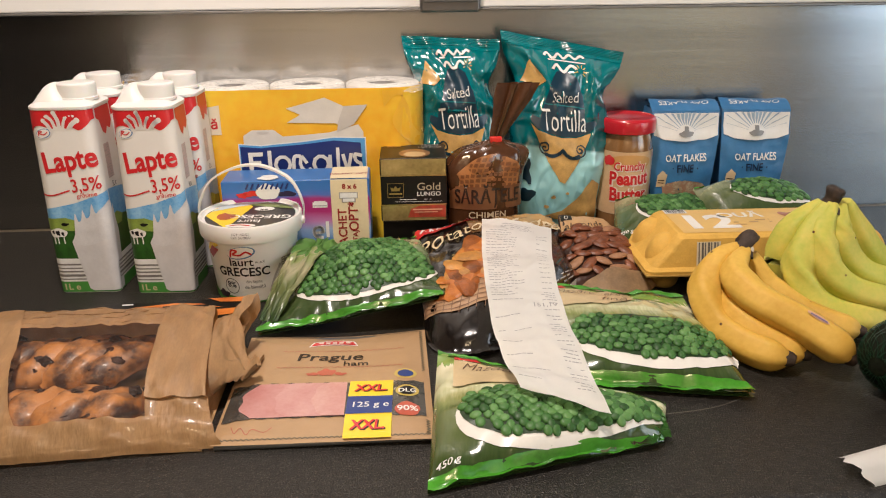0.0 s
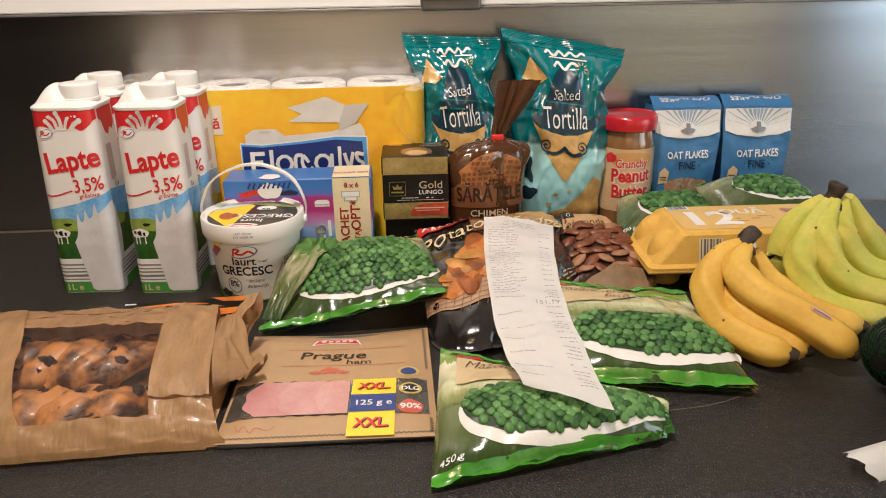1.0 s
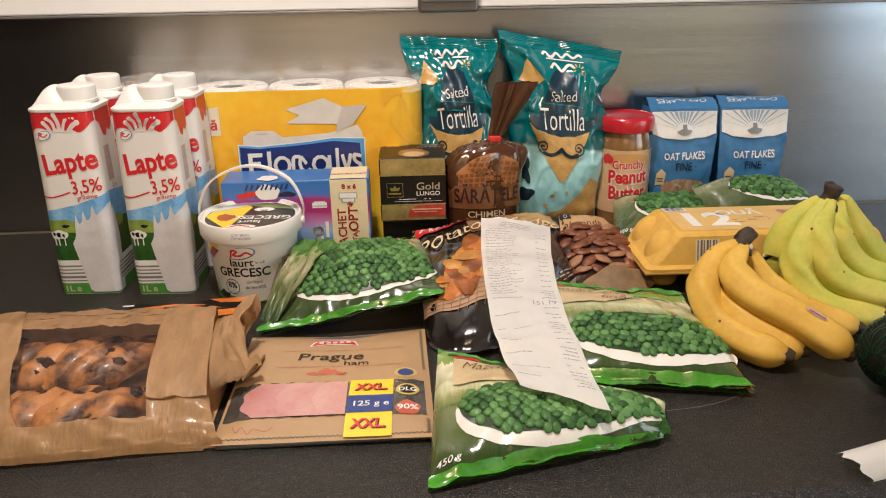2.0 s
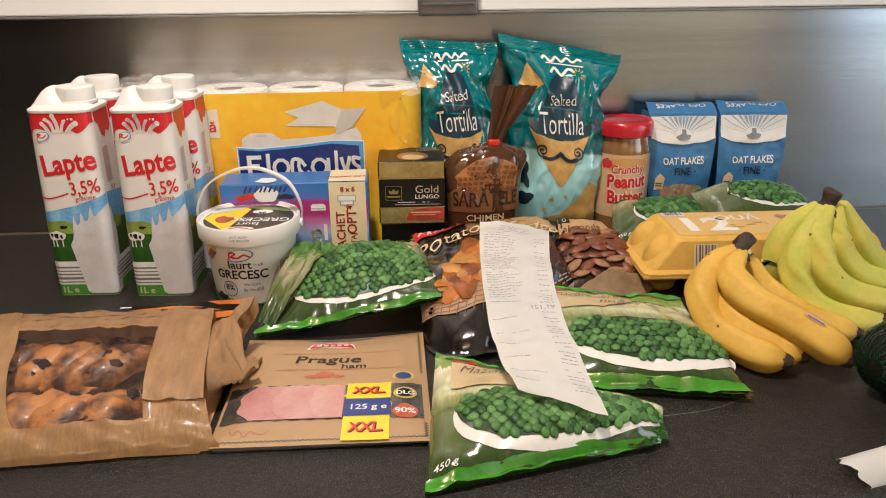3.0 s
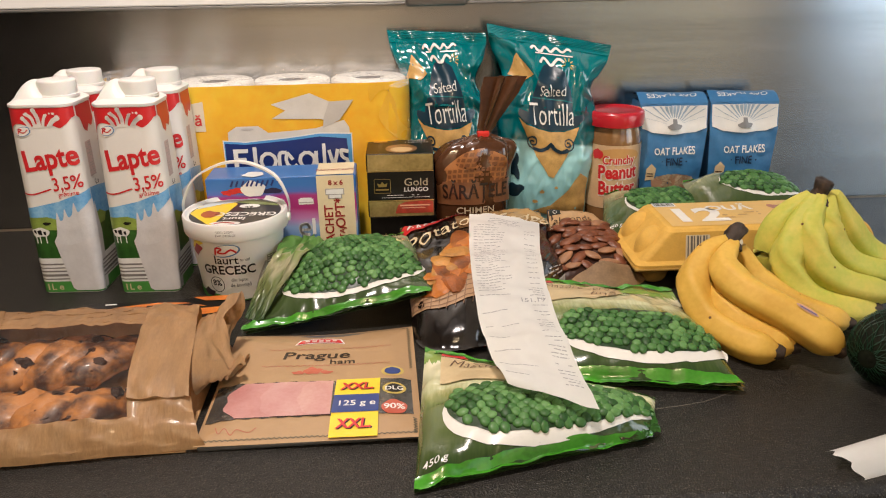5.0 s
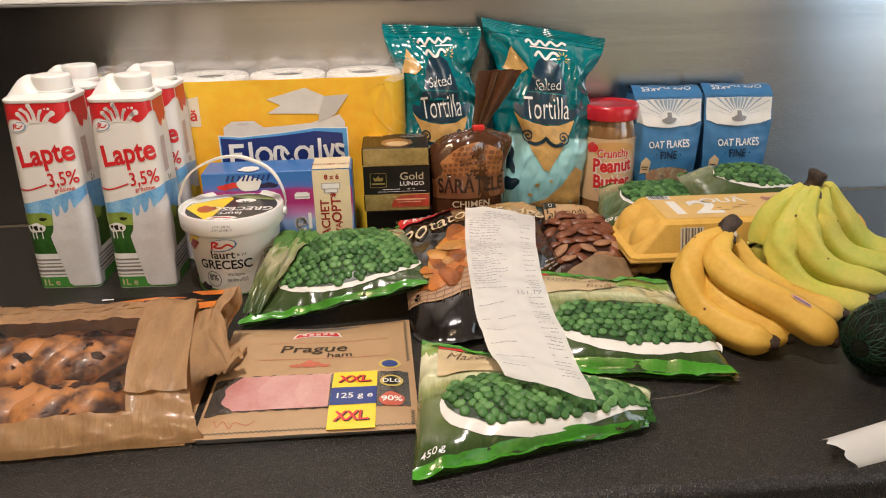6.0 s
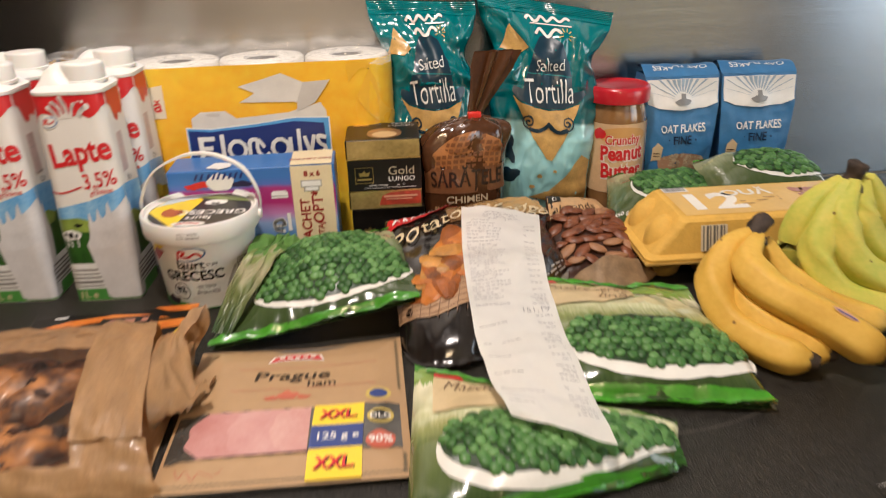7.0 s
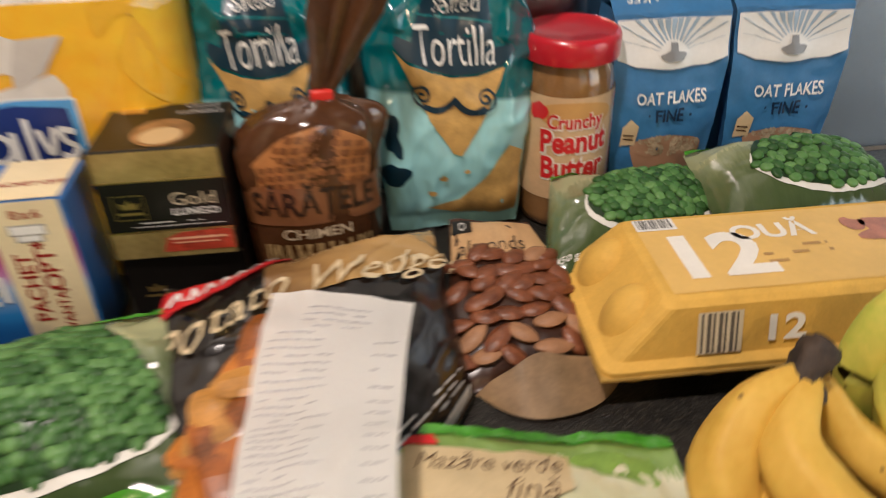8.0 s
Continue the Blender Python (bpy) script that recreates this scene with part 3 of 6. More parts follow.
    decal("tissue_print", [[(.100, .192), (.131, .1935), (.112, .168), (.090, .158), (.092, .172)]], fn, pale, ob, .0014)
    decal("tissue_print", [[(-.032, .135), (-.031, .156), (-.020, .163), (.008, .163), (.020, .154), (.08, .158), (.118, .168), (.124, .158), (.124, .135)]], fn, paper, ob, .0010)
    decal("tissue_core", oval(-.006, .1595, .008, .0015), fn, pale, ob, .0014)
    lab = lambda e: [[(-.039 + e, .080), (-.039 + e, .146 - e), (-.01, .1435 - e), (.04, .1475 - e), (.085, .1525 - e), (.127 - e, .1510 - e), (.127 - e, .080)]]
    decal("label_print", lab(0), fn, WHITE, ob, .0014)
    decal("label_print", lab(.0014), fn, SKYBLUE, ob, .0018)
    decal("label_print", [[(-.0365, .081), (-.0365, .142), (-.01, .1395), (.04, .1430), (.085, .1475), (.120, .1440), (.1225, .081)]], fn, NAVY, ob, .0022)
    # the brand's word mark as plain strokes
    mark = rect(-.027, .106, -.0215, .134) + rect(-.0215, .1285, -.008, .134) + rect(-.0215, .1175, -.011, .1225) + rect(-.002, .106, .003, .136)
    for cx in (.017, .067):
        mark += stroke([(cx + .0095 * math.cos(a * .628), .117 + .0105 * math.sin(a * .628)) for a in range(11)], .0046)
    mark += stroke([(.031, .106), (.032, .126), (.040, .128)], .0046, 8) + rect(.0765, .106, .081, .129) + stroke([(.048, .119), (.042, .127), (.040, .115), (.047, .107), (.053, .111)], .0044, 10)
    mark += rect(.087, .106, .0915, .138) + stroke([(.096, .128), (.1015, .110), (.107, .129)], .0046, 6) + stroke([(.120, .127), (.112, .1285), (.113, .120), (.120, .115), (.115, .107), (.109, .109)], .0046, 12)
    decal("word_mark", mark, fn, WHITE, ob, .0030)
    decal("corner_print", [[(-.076, .158), (-.058, .158), (-.058, .196), (-.076, .193)]], fn, ink("tissue_print2", (.74, .66, .52)), ob, .0008)
    decal("lettering", words("ă", .012, -.066, .166, bold=.02), fn, RED, ob, .0011)
    return ob


toilet_paper()


# ---- yoghurt drink multipack ----
def carton_sleeve():
    ob = thing("yoghurt_multipack", (-0.104, 0.928, 0), "blue and magenta card multipack of small yoghurt drinks", "multipack")
    w, d, h = .180, .055, .1185
    bm = box(-w / 2, -d / 2, 0, w / 2, d / 2, h, .002)
    art = graded("multipack_print", [(0, (.010, .075, .30)), (.28, (.02, .19, .52)), (.46, (.30, .42, .64)), (.55, (.48, .20, .42)), (.66, (.38, .02, .15)), (.80, (.36, .03, .18)), (.84, (.08, .14, .46)), (.90, (.035, .16, .47)), (1, (.03, .15, .45))], .35, .25, wobble=.05)
    part("body", bm, ink("multipack_blue", (.035, .16, .45)), ob, smooth=False)
    fn = lambda u, v: Vector((u, -d / 2, v))
    part("front_print", sheet(lambda u, v: Vector((u, -d / 2 - .0006, v)), -w / 2 + .001, w / 2 - .001, .001, h - .001, 4, 4), art, ob)
    ft = lambda u, v: Vector((u, -d / 2 + v, h))
    # cream offer panel over the front and top
    x0, x1 = .042, w / 2 - .003
    decal("offer_panel", rect(x0, 0, x1, h), fn, CREAM, ob, .001)
    decal("offer_panel", rect(x0, .001, x1, d), ft, CREAM, ob, .0008)
    decal("lettering", words("PACHET", .0102, x0 + .0175, .026, "LEFT", bold=.02, turn=90), fn, DARKRED, ob, .0014)
    decal("lettering", words("AVANTAJ", .0066, x0 + .0310, .012, "LEFT", bold=.012, turn=90), fn, DARKRED, ob, .0014)
    decal("lettering", words("OPT*", .0115, x0 + .0320, .051, "LEFT", bold=.02, turn=90), fn, DARKRED, ob, .0014)
    decal("bottle_print", rect(x0 + .010, .094, x0 + .033, .102) + rect(x0 + .013, .089, x0 + .030, .094), fn, GREY, ob, .0014)
    decal("bottle_print", rect(x0 + .0112, .095, x0 + .0318, .101) + rect(x0 + .0145, .090, x0 + .0285, .094), fn, WHITE, ob, .0017)
    decal("lettering", words("8 x 6", .006, x0 + .023, .1065, bold=.03), fn, DARKRED, ob, .0014)
    decal("lettering", words("PACHET OPT", .0055, x0 + .022, .018, bold=.02), ft, DARKRED, ob, .0012)
    for i in range(4):
        x = -.077 + .035 * i
        decal("bottle_print", rect(x - .009, .083, x + .009, .090) + rect(x - .007, .090, x + .007, .0915), fn, WHITE, ob, .001)
        decal("bottle_print", rect(x - .0085, .085, x + .0085, .0862), fn, GREY, ob, .0013)
    decal("fruit_print", blob(-.052, .103, .011, .004, .3, 3) + blob(-.066, .101, .006, .003, .3, 5), fn, RED, ob, .001)
    decal("fruit_print", blob(-.012, .102, .012, .0035, .3, 7) + blob(-.03, .075, .006, .004, .3, 9), fn, ink("berry", (.02, .015, .06)), ob, .001)
    decal("splash_print", blob(-.034, .105, .014, .010, .15, 4), fn, WHITE, ob, .0012)
    decal("splash_print", blob(-.034, .012, .013, .011, .15, 6), ft, WHITE, ob, .0012)
    # the brand's word mark as plain strokes
    decal("word_mark", sum((stroke([(x, .109), (x + .003, .115)], .0022) for x in (-.06, -.054, -.047, -.041, -.036, -.030, -.024, -.018, -.012)), []), fn, NAVY, ob, .0015)
    decal("word_mark", stroke([(.020, .050), (.030, .0515), (.027, .058), (.019, .055), (.020, .046), (.029, .044)], .0038, 18) + rect(.0335, .044, .0375, .065), fn, WHITE, ob, .0014)
    return ob


carton_sleeve()


# ---- coffee capsule boxes ----
def coffee_box(z, group, turn):
    ob = thing("coffee_box", (0.0415, 0.956, z), "small black and gold card box of coffee capsules", "coffee box", turn, group)
    w, d, h = .0830, .074, .0820
    part("body", box(-w / 2, -d / 2, 0, w / 2, d / 2, h, .0012), ink("black_card", (.006, .005, .0045), .34, .08, spec=.35), ob, smooth=False)
    foil = mat("photo_foil", (.62, .47, .19), .26, metal=.55, second=(.27, .20, .06), scale=26, coat=.3)
    for nm, f in (("front", lambda u, v: Vector((u, -d / 2, v))), ("side", lambda u, v: Vector((-w / 2, -u, v)))):
        decal("foil_print", rect(-w / 2 + .001, .060, w / 2 - .001, h - .001) + rect(-w / 2 + .001, .001, w / 2 - .001, .022), f, foil, ob, .0003)
        decal("gold_line", rect(-w / 2, .0215, w / 2, .0225) + rect(-w / 2, .0593, w / 2, .0602), f, GOLD, ob, .0006)
    f = lambda u, v: Vector((u, -d / 2, v + .004))
    decal("fruit_print", [[(-.008, .001), (-.004, .012), (.006, .016), (.034, .0172), (.040, .016), (.040, .001)]], f, ink("red_fruit", (.50, .06, .03), vary=.3, scale=120), ob, .0007)
    decal("white_print", rect(-.002, .0105, .036, .0122) + rect(.0, .0075, .03, .0085), f, ink("pale_red", (.7, .4, .25)), ob, .001)
    decal("lettering", words("Gold", .0095, .019, .037, wide=1.1), f, ink("pale_gold", (.52, .44, .30)), ob, .0008)
    decal("lettering", words("LUNGO", .0052, .019, .0295, bold=.012, wide=1.15), f, WHITE, ob, .0008)
    decal("emblem", stroke([(-.033, .028), (-.033, .046), (-.013, .046), (-.013, .028), (-.033, .028)], .0005) + [[(-.028, .036), (-.018, .036), (-.0165, .041), (-.0205, .0395), (-.023, .043), (-.0255, .0395), (-.0295, .041)]] + rect(-.031, .0315, -.015, .0335), f, GOLD, ob, .0008)
    decal("small_print", bars(-.018, .035, .0245, 1, .002, .0008, 5) + rect(-.024, .0218, .036, .0222), f, WHITE, ob, .0008)
    ft = lambda u, v: Vector((u, v, h))
    decal("cup_print", oval(.002, -.012, .020, .022), ft, ink("cup_brown", (.35, .17, .07), vary=.3, scale=90), ob, .0004)
    decal("cup_print", oval(.002, -.018, .014, .013), ft, ink("crema", (.55, .38, .20)), ob, .0007)
    decal("lettering", words("Gold", .008, .022, .027) + words("LUNGO", .006, .022, .017, bold=.012), ft, GREY, ob, .0004)
    decal("emblem", rect(-.034, .022, -.016, .034), ft, GOLD, ob, .0004)
    return ob


upper = coffee_box(0.0555, "coffee boxes", -1.5)
lower = thing("coffee_box", (0.0425, 0.960, 0), "black card coffee box with a small gold emblem under another", "coffee box", 0, "coffee boxes")
part("body", box(-.042, -.037, 0, .042, .037, .055, .0012), ink("black_card", (.006, .005, .0045), .34, .08, spec=.35), lower, smooth=False)
decal("emblem", [[(-.028, .026), (-.018, .026), (-.0165, .031), (-.0205, .0295), (-.023, .033), (-.0255, .0295), (-.0295, .031)]], lambda u, v: Vector((u, -.037, v)), GOLD, lower, .0006)
decal("emblem_bar", rect(-.031, .0215, -.015, .0235), lambda u, v: Vector((u, -.037, v)), GOLD, lower, .0006)


# ---- yoghurt bucket ----
def bucket():
    ob = thing("yoghurt_bucket", (-0.152, 0.852, 0), "white plastic bucket of greek yoghurt with raised handle", "yoghurt bucket", -4)
    R0, R1, h = .0455, .0535, .082
    part("body", lathe([(R0 - .004, 0.0), (R0, .002), (R0 + .0005, .006), (R1, h), (R1, h + .004)], 64), WHITE_PLASTIC, ob)
    rim = part("lid", lathe([(R1, h - .006), (.0580, h - .006), (.0588, h - .004), (.0590, h + .0125), (.0580, h + .0140), (.0560, h + .0140), (.0545, h + .0105), (.0540, h + .0100)], 72, (False, True)), WHITE_PLASTIC, ob, "white snap-on lid")
    bow = spline([(-.0600, .004, h + .002), (-.0605, .008, h + .022), (-.047, .016, h + .047), (-.022, .022, h + .060), (0, .024, h + .0635), (.022, .022, h + .060), (.047, .016, h + .047), (.0605, .008, h + .022), (.0600, .004, h + .002)], 40)
    bm = bmesh.new()
    rows = [[bm.verts.new(p + Vector(q)) for q in ((-.0004, -.0035, -.0012), (.0004, .0035, -.0012), (.0004, .0035, .0012), (-.0004, -.0035, .0012))] for p in bow]
    for a, b in zip(rows, rows[1:]):
        for k in range(4):
            bm.faces.new((a[k], b[k], b[(k + 1) % 4], a[(k + 1) % 4]))
    bmesh.ops.recalc_face_normals(bm, faces=bm.faces[:])
    part("handle", bm, WHITE_PLASTIC, ob, "raised white strap handle")
    for sx in (-1, 1):
        q = lathe([(.005, 0), (.005, .003), (.003, .0035)], 16)
        for v in q.verts:
            v.co = Vector((sx * (.0585 + v.co.z), v.co.y + .004, v.co.x + h + .003))
        part("pivot", q, WHITE_PLASTIC, ob)

    def fn(u, v):
        r = R0 + .0005 + (R1 - R0) * v / h + .0002
        a = u / R1 - math.pi / 2
        return Vector((r * math.cos(a), r * math.sin(a), v))
    fl = lambda u, v: Vector((u, v, h + .0100))
    fr = lambda u, v: Vector((.0590 * math.cos(u / .059 - math.pi / 2), .0590 * math.sin(u / .059 - math.pi / 2), v))
    decal("meadow_print", [[(-.062, .001), (.08, .001), (.08, .030), (.06, .026), (.035, .010), (.01, .004), (-.02, .009), (-.045, .010), (-.062, .014)]], fn, GREEN, ob, .0003)
    decal("bowl_print", blob(.012, .012, .020, .010, .15, 4), fn, ink("yoghurt_print", (.74, .72, .66)), ob, .0005)
    decal("olive_print", blob(-.035, .010, .009, .005, .3, 4), fn, ink("olive", (.04, .02, .03)), ob, .0006)
    decal("spoon_print", stroke([(.030, .014), (.036, .030), (.044, .045)], .003, 12), fn, GREY, ob, .0006)
    decal("table_print", rect(.046, .022, .062, .052), fn, ink("table_dark", (.30, .28, .25)), ob, .0005)
    decal("small_print", bars(.047, .061, .050, 9, .003, .0011, 3), fn, WHITE, ob, .0007)
    decal("flag_print", [[(-.050, .060), (-.040, .070), (-.030, .066), (-.043, .054)]], fn, DARKRED, ob, .0006)
    decal("flag_print", [[(-.052, .062), (-.042, .076), (-.028, .072), (-.040, .066)]], fn, YELLOW, ob, .0004)
    decal("logo_print", oval(-.002, .0645, .017, .0075, turn=8), fn, ink("logo_blue", (.10, .22, .42)), ob, .0005)
    decal("logo_print", oval(-.003, .0648, .016, .0065, turn=8), fn, WHITE, ob, .0007)
    decal("logo_print", stroke([(-.014, .060), (-.012, .068), (-.006, .067), (-.011, .063), (-.003, .062), (.004, .066), (.010, .063)], .0022, 20), fn, RED, ob, .0009)
    decal("lettering", words("Iaurt", .0095, -.003, .0485, bold=.012, wide=1.1), fn, BLACK, ob, .0005)
    decal("lettering", words("în stil", .0035, .019, .051), fn, BLACK, ob, .0005)
    decal("lettering", words("GRECESC", .0105, -.002, .0355, bold=.022, wide=1.02), fn, BLACK, ob, .0005)
    decal("ring_print", stroke([(-.019 + .0095 * math.cos(k * .3142), .022 + .0095 * math.sin(k * .3142)) for k in range(21)], .0008), fn, BLACK, ob, .0005)
    decal("lettering", words("8%", .0072, -.019, .0205, bold=.02), fn, BLACK, ob, .0005)
    decal("lettering", words("din lapte", .0040, .010, .0265) + words("de bivoliță", .0042, .011, .0195, bold=.01), fn, ink("soft_ink", (.16, .15, .15)), ob, .0005)
    decal("stamp", words("LOT: 202/01", .0026, .002, h + .0055) + words("EXP: 04/08/20", .0026, .002, h + .0015), fr, ink("soft_ink", (.16, .15, .15)), ob, .0004)
    # lid label, read from behind
    lid = [(x, y) for x, y in oval(0, 0, .0515, .0515, 48)[0]]
    decal("lid_print", [[p for p in lid]], fl, ink("lid_black", (.035, .033, .03)), ob, .0003, .02)
    decal("lid_print", [[(-.016, -.049), (-.0515, -.004), (-.046, .023), (-.030, .042), (-.018, .048), (-.004, .030)]], fl, YELLOW, ob, .0005)
    decal("lid_print", [[(-.049, .010), (-.040, .033), (-.018, .048), (0, .0515), (.020, .047), (.0, .038), (-.02, .030)]], fl, ink("lid_sky", (.58, .66, .68)), ob, .0007)
    decal("lid_print", [[(-.012, .036), (.010, .046), (.035, .036), (.047, .021), (.020, .026)]], fl, ink("lid_olive", (.24, .30, .09), vary=.2, scale=80), ob, .0008)
    decal("lid_print", blob(-.027, -.008, .011, .012, .25, 9, 10), fl, ink("lid_rust", (.42, .10, .03)), ob, .0008)
    decal("lettering", words("GRECESC", .0115, .014, -.003, bold=.02, turn=180, wide=1.0), fl, WHITE, ob, .0008)
    decal("lettering", words("Iaurt", .0095, .004, -.020, bold=.015, turn=180), fl, WHITE, ob, .0008)
    decal("logo_print", oval(-.002, -.040, .017, .006), fl, WHITE, ob, .0008)
    decal("logo_print", stroke([(-.013, -.041), (-.004, -.038), (.008, -.041)], .003, 8), fl, RED, ob, .0010)
    decal("ring_print", oval(.012, .020, .012, .0075), fl, WHITE, ob, .0009)
    decal("lettering", words("8%", .0055, .012, .0185, bold=.02, turn=180), fl, BLACK, ob, .0012)


bucket()


# ---- frozen pea bags ----
PEA_FILM = graded("pea_film", [(0, (.020, .045, .010)), (.10, (.040, .070, .018)), (.25, (.085, .120, .036)), (.42, (.125, .165, .055)), (.52, (.24, .28, .10)), (.62, (.50, .51, .30)), (.90, (.66, .64, .46)), (1, (.20, .32, .08))], .20, .6, streak=.16, streak_scale=70, wobble=.10, bump=.45)
PEA_SEAL = mat("pea_seal", (.070, .34, .024), .26, vary=.30, scale=25, coat=.5, bump=.4, bump_scale=50)
BOWL = ink("bowl_print", (.72, .71, .66), vary=.05)
PEA_DARK = ink("pea_shadow", (.014, .05, .010), vary=.3, scale=90)


PEA_FILM_DARK = graded("pea_film_dark", [(0, (.030, .055, .016)), (.3, (.060, .090, .032)), (.6, (.120, .155, .070)), (.85, (.26, .29, .16)), (1, (.34, .36, .20))], .18, .6, streak=.2, streak_scale=60, wobble=.2, bump=.45)


def pea_bag(corners, W, L, H, seed, label, bowl=(0, -.1, .40, .26), pile=.30, B=0.002, lump=None, weight=(-.42, -.40), title=True, creases=.0055):
    if title:
        lump = lambda s, t: 1.10 - .75 * max(0, (t - .42) / .58)
    bag = Pillow(corners, W, L, H, B, creases, seed, .06, .5, .5, lump, fold=.0030)
    ob = bag.build("pea_bag", label, "frozen peas", PEA_FILM if title else PEA_FILM_DARK, 64, 64, "bags of frozen peas", 0.0012)
    f = bag.front
    cx, cy, a, b = bowl[0] * W, bowl[1] * L, bowl[2] * W, bowl[3] * L
    decal("bowl_print", oval(cx, cy, a, b, 40), f, BOWL, ob, .0008, .005)
    rim = .010 if title else .005
    # the heap: an oval that stands out over the bowl's rim
    inside = lambda x, y: ((x - cx) / (a * .96)) ** 2 + ((y - cy - rim * (L / .2)) / (b * .92)) ** 2 < 1 or (((x - cx) / (a * .93)) ** 2 + ((y - cy) / (pile * L)) ** 2 < 1 and y > cy)
    heap = [(cx + a * .97 * math.cos(t), cy + rim * (L / .2) + b * .93 * math.sin(t)) for t in [math.pi + math.pi * i / 20 for i in range(21)]]
    heap += [(cx + a * .95 * math.cos(t), cy + .006 + pile * L * .97 * math.sin(t)) for t in [math.pi * i / 20 for i in range(1, 20)]]
    decal("heap_print", [heap], f, PEA_DARK, ob, .0012, .005)
    rnd = random.Random(int(seed * 100) + 3)
    r0 = .0049
    bm = bmesh.new()
    step = r0 * 1.86
    j = 0
    y = cy - b
    while y < cy + pile * L:
        x = cx - a * 1.02 + (step / 2 if j % 2 else 0)
        while x < cx + a:
            u, v = x + rnd.uniform(-.0017, .0017), y + rnd.uniform(-.0017, .0017)
            if inside(u, v):
                r = r0 * rnd.uniform(.90, 1.06)
                p = f(u, v)
                du, dv = (f(u + .002, v) - f(u - .002, v)), (f(u, v + .002) - f(u, v - .002))
                n = du.cross(dv).normalized()
                du = du.normalized()
                dv = n.cross(du)
                lift = rnd.uniform(.0012, .0017)
                k1 = rnd.uniform(.86, 1.16)
                rings = []
                for q, z in ((.92, -.15), (.95, .14), (.72, .34), (.34, .43)):
                    rings.append([bm.verts.new(p + n * (z * r + lift) + du * (q * r * k1 * math.cos(t)) + dv * (q * r / k1 * math.sin(t))) for t in [2 * math.pi * i / 9 for i in range(9)]])
                for s0, s1 in zip(rings, rings[1:]):
                    for i in range(9):
                        bm.faces.new((s0[i], s0[(i + 1) % 9], s1[(i + 1) % 9], s1[i]))
                bm.faces.new(rings[-1])
            x += step
        y += step * .86
        j += 1
    tagged(part("pea_picture", bm, PEA_MIX, ob, "heap of round green peas"), kind="stuff")
    # bright green seals at both ends, and the title panel
    for v0, v1, nm in ((-L / 2, -L / 2 + .055 * L, "bottom_seal"), (L / 2 - .04 * L, L / 2, "top_seal")):
        part(nm, sheet(lambda u, v: f(u, v) + Vector((0, 0, .0012 + crumple((u, v), .0030, 45, seed))), -W / 2, W / 2, v0, v1, 40, 5), PEA_SEAL, ob, "bright green heat seal")
    decal("lettering", words("450 g", .0058, weight[0] * W, weight[1] * L, "LEFT", bold=.004, shear=.1), f, WHITE, ob, .0009)
    if title:
        decal("title_panel", [[(-.42 * W, .13 * L), (-.10 * W, .14 * L), (.10 * W, .24 * L), (.12 * W, .39 * L), (-.42 * W, .40 * L)]], f, ink("parchment", (.60, .47, .27), vary=.1), ob, .0016, .006)
        decal("lettering", words("Mazăre verde", .0135, -.39 * W, .300 * L, "LEFT", bold=-.012, shear=.4, wide=.78) + words("fină", .0165, -.12 * W, .190 * L, "LEFT", bold=-.012, shear=.4, wide=.85), f, ink("brown_ink", (.09, .04, .02)), ob, .0024, .006)
        decal("flag_print", [[(-.42 * W, .40 * L), (-.30 * W, .405 * L), (-.32 * W, .45 * L), (-.42 * W, .44 * L)]], f, RED, ob, .0022)
        decal("leaf_print", blob(.28 * W, .37 * L, .026, .012, .4, int(seed * 10), 24, 6), f, ink("leaf_print", (.24, .42, .08), vary=.25, scale=60), ob, .0005)
    return ob


def pea_shades():
    """Each pea its own shade of green."""
    m = mat("pea_skin", (.08, .29, .05), .50, coat=.08, spec=.35)
    n, l = m.node_tree.nodes, m.node_tree.links
    g = n.new("ShaderNodeNewGeometry")
    r = n.new("ShaderNodeValToRGB")
    e = r.color_ramp.elements
    e.new(.5)
    for q, (x, c) in zip(e, ((0, (.018, .066, .014)), (.5, (.050, .148, .034)), (1, (.120, .262, .080)))):
        q.position, q.color = x, (*c, 1)
    l.new(g.outputs["Random Per Island"], r.inputs[0])
    l.new(r.outputs[0], n["Principled BSDF"].inputs["Base Color"])
    return m


PEA_MIX = pea_shades()
# leaning against the multipack
leaning = pea_bag([(-.132, .716, .003), (.071, .722, .038), (.046, .858, .050), (-.098, .866, .030)], .215, .17, .030, 1.3, "green bag of frozen peas, bulging, beside a yoghurt bucket",
        bowl=(.075, -.17, .415, .22), pile=.58, weight=(-.49, -.36), title=False, lump=lambda s, t: 0.55 + .65 * math.exp(-((s - .52) / .28) ** 2 - ((t - .56) / .34) ** 2))
base = leaning.matrix_world.translation


def flap(u, v):
    # a strip of loose film along the bag's edge, ending in a crumpled rosette
    spine = Vector((-.118, .722, .016)).lerp(Vector((-.066, .842, .060)), v) + Vector((0, 0, .014 * math.sin(math.pi * v)))
    wide = .020 + .026 * v
    w = .25 + .75 * v
    return spine + Vector((1, -.35, .12)) * ((u - .65) * wide) + Vector((crumple((u * .07, v * .06), .008, 50, 2), crumple((u * .07, v * .06), .010, 60, 5), crumple((u * .07, v * .06), .010, 48, 8) + .006 * noise.noise(Vector((u * 4, v * 2, 3))))) * w - base


bm = sheet(flap, 0, 1, 0, 1, 40, 40)
bmesh.ops.solidify(bm, geom=bm.faces[:], thickness=.0004)
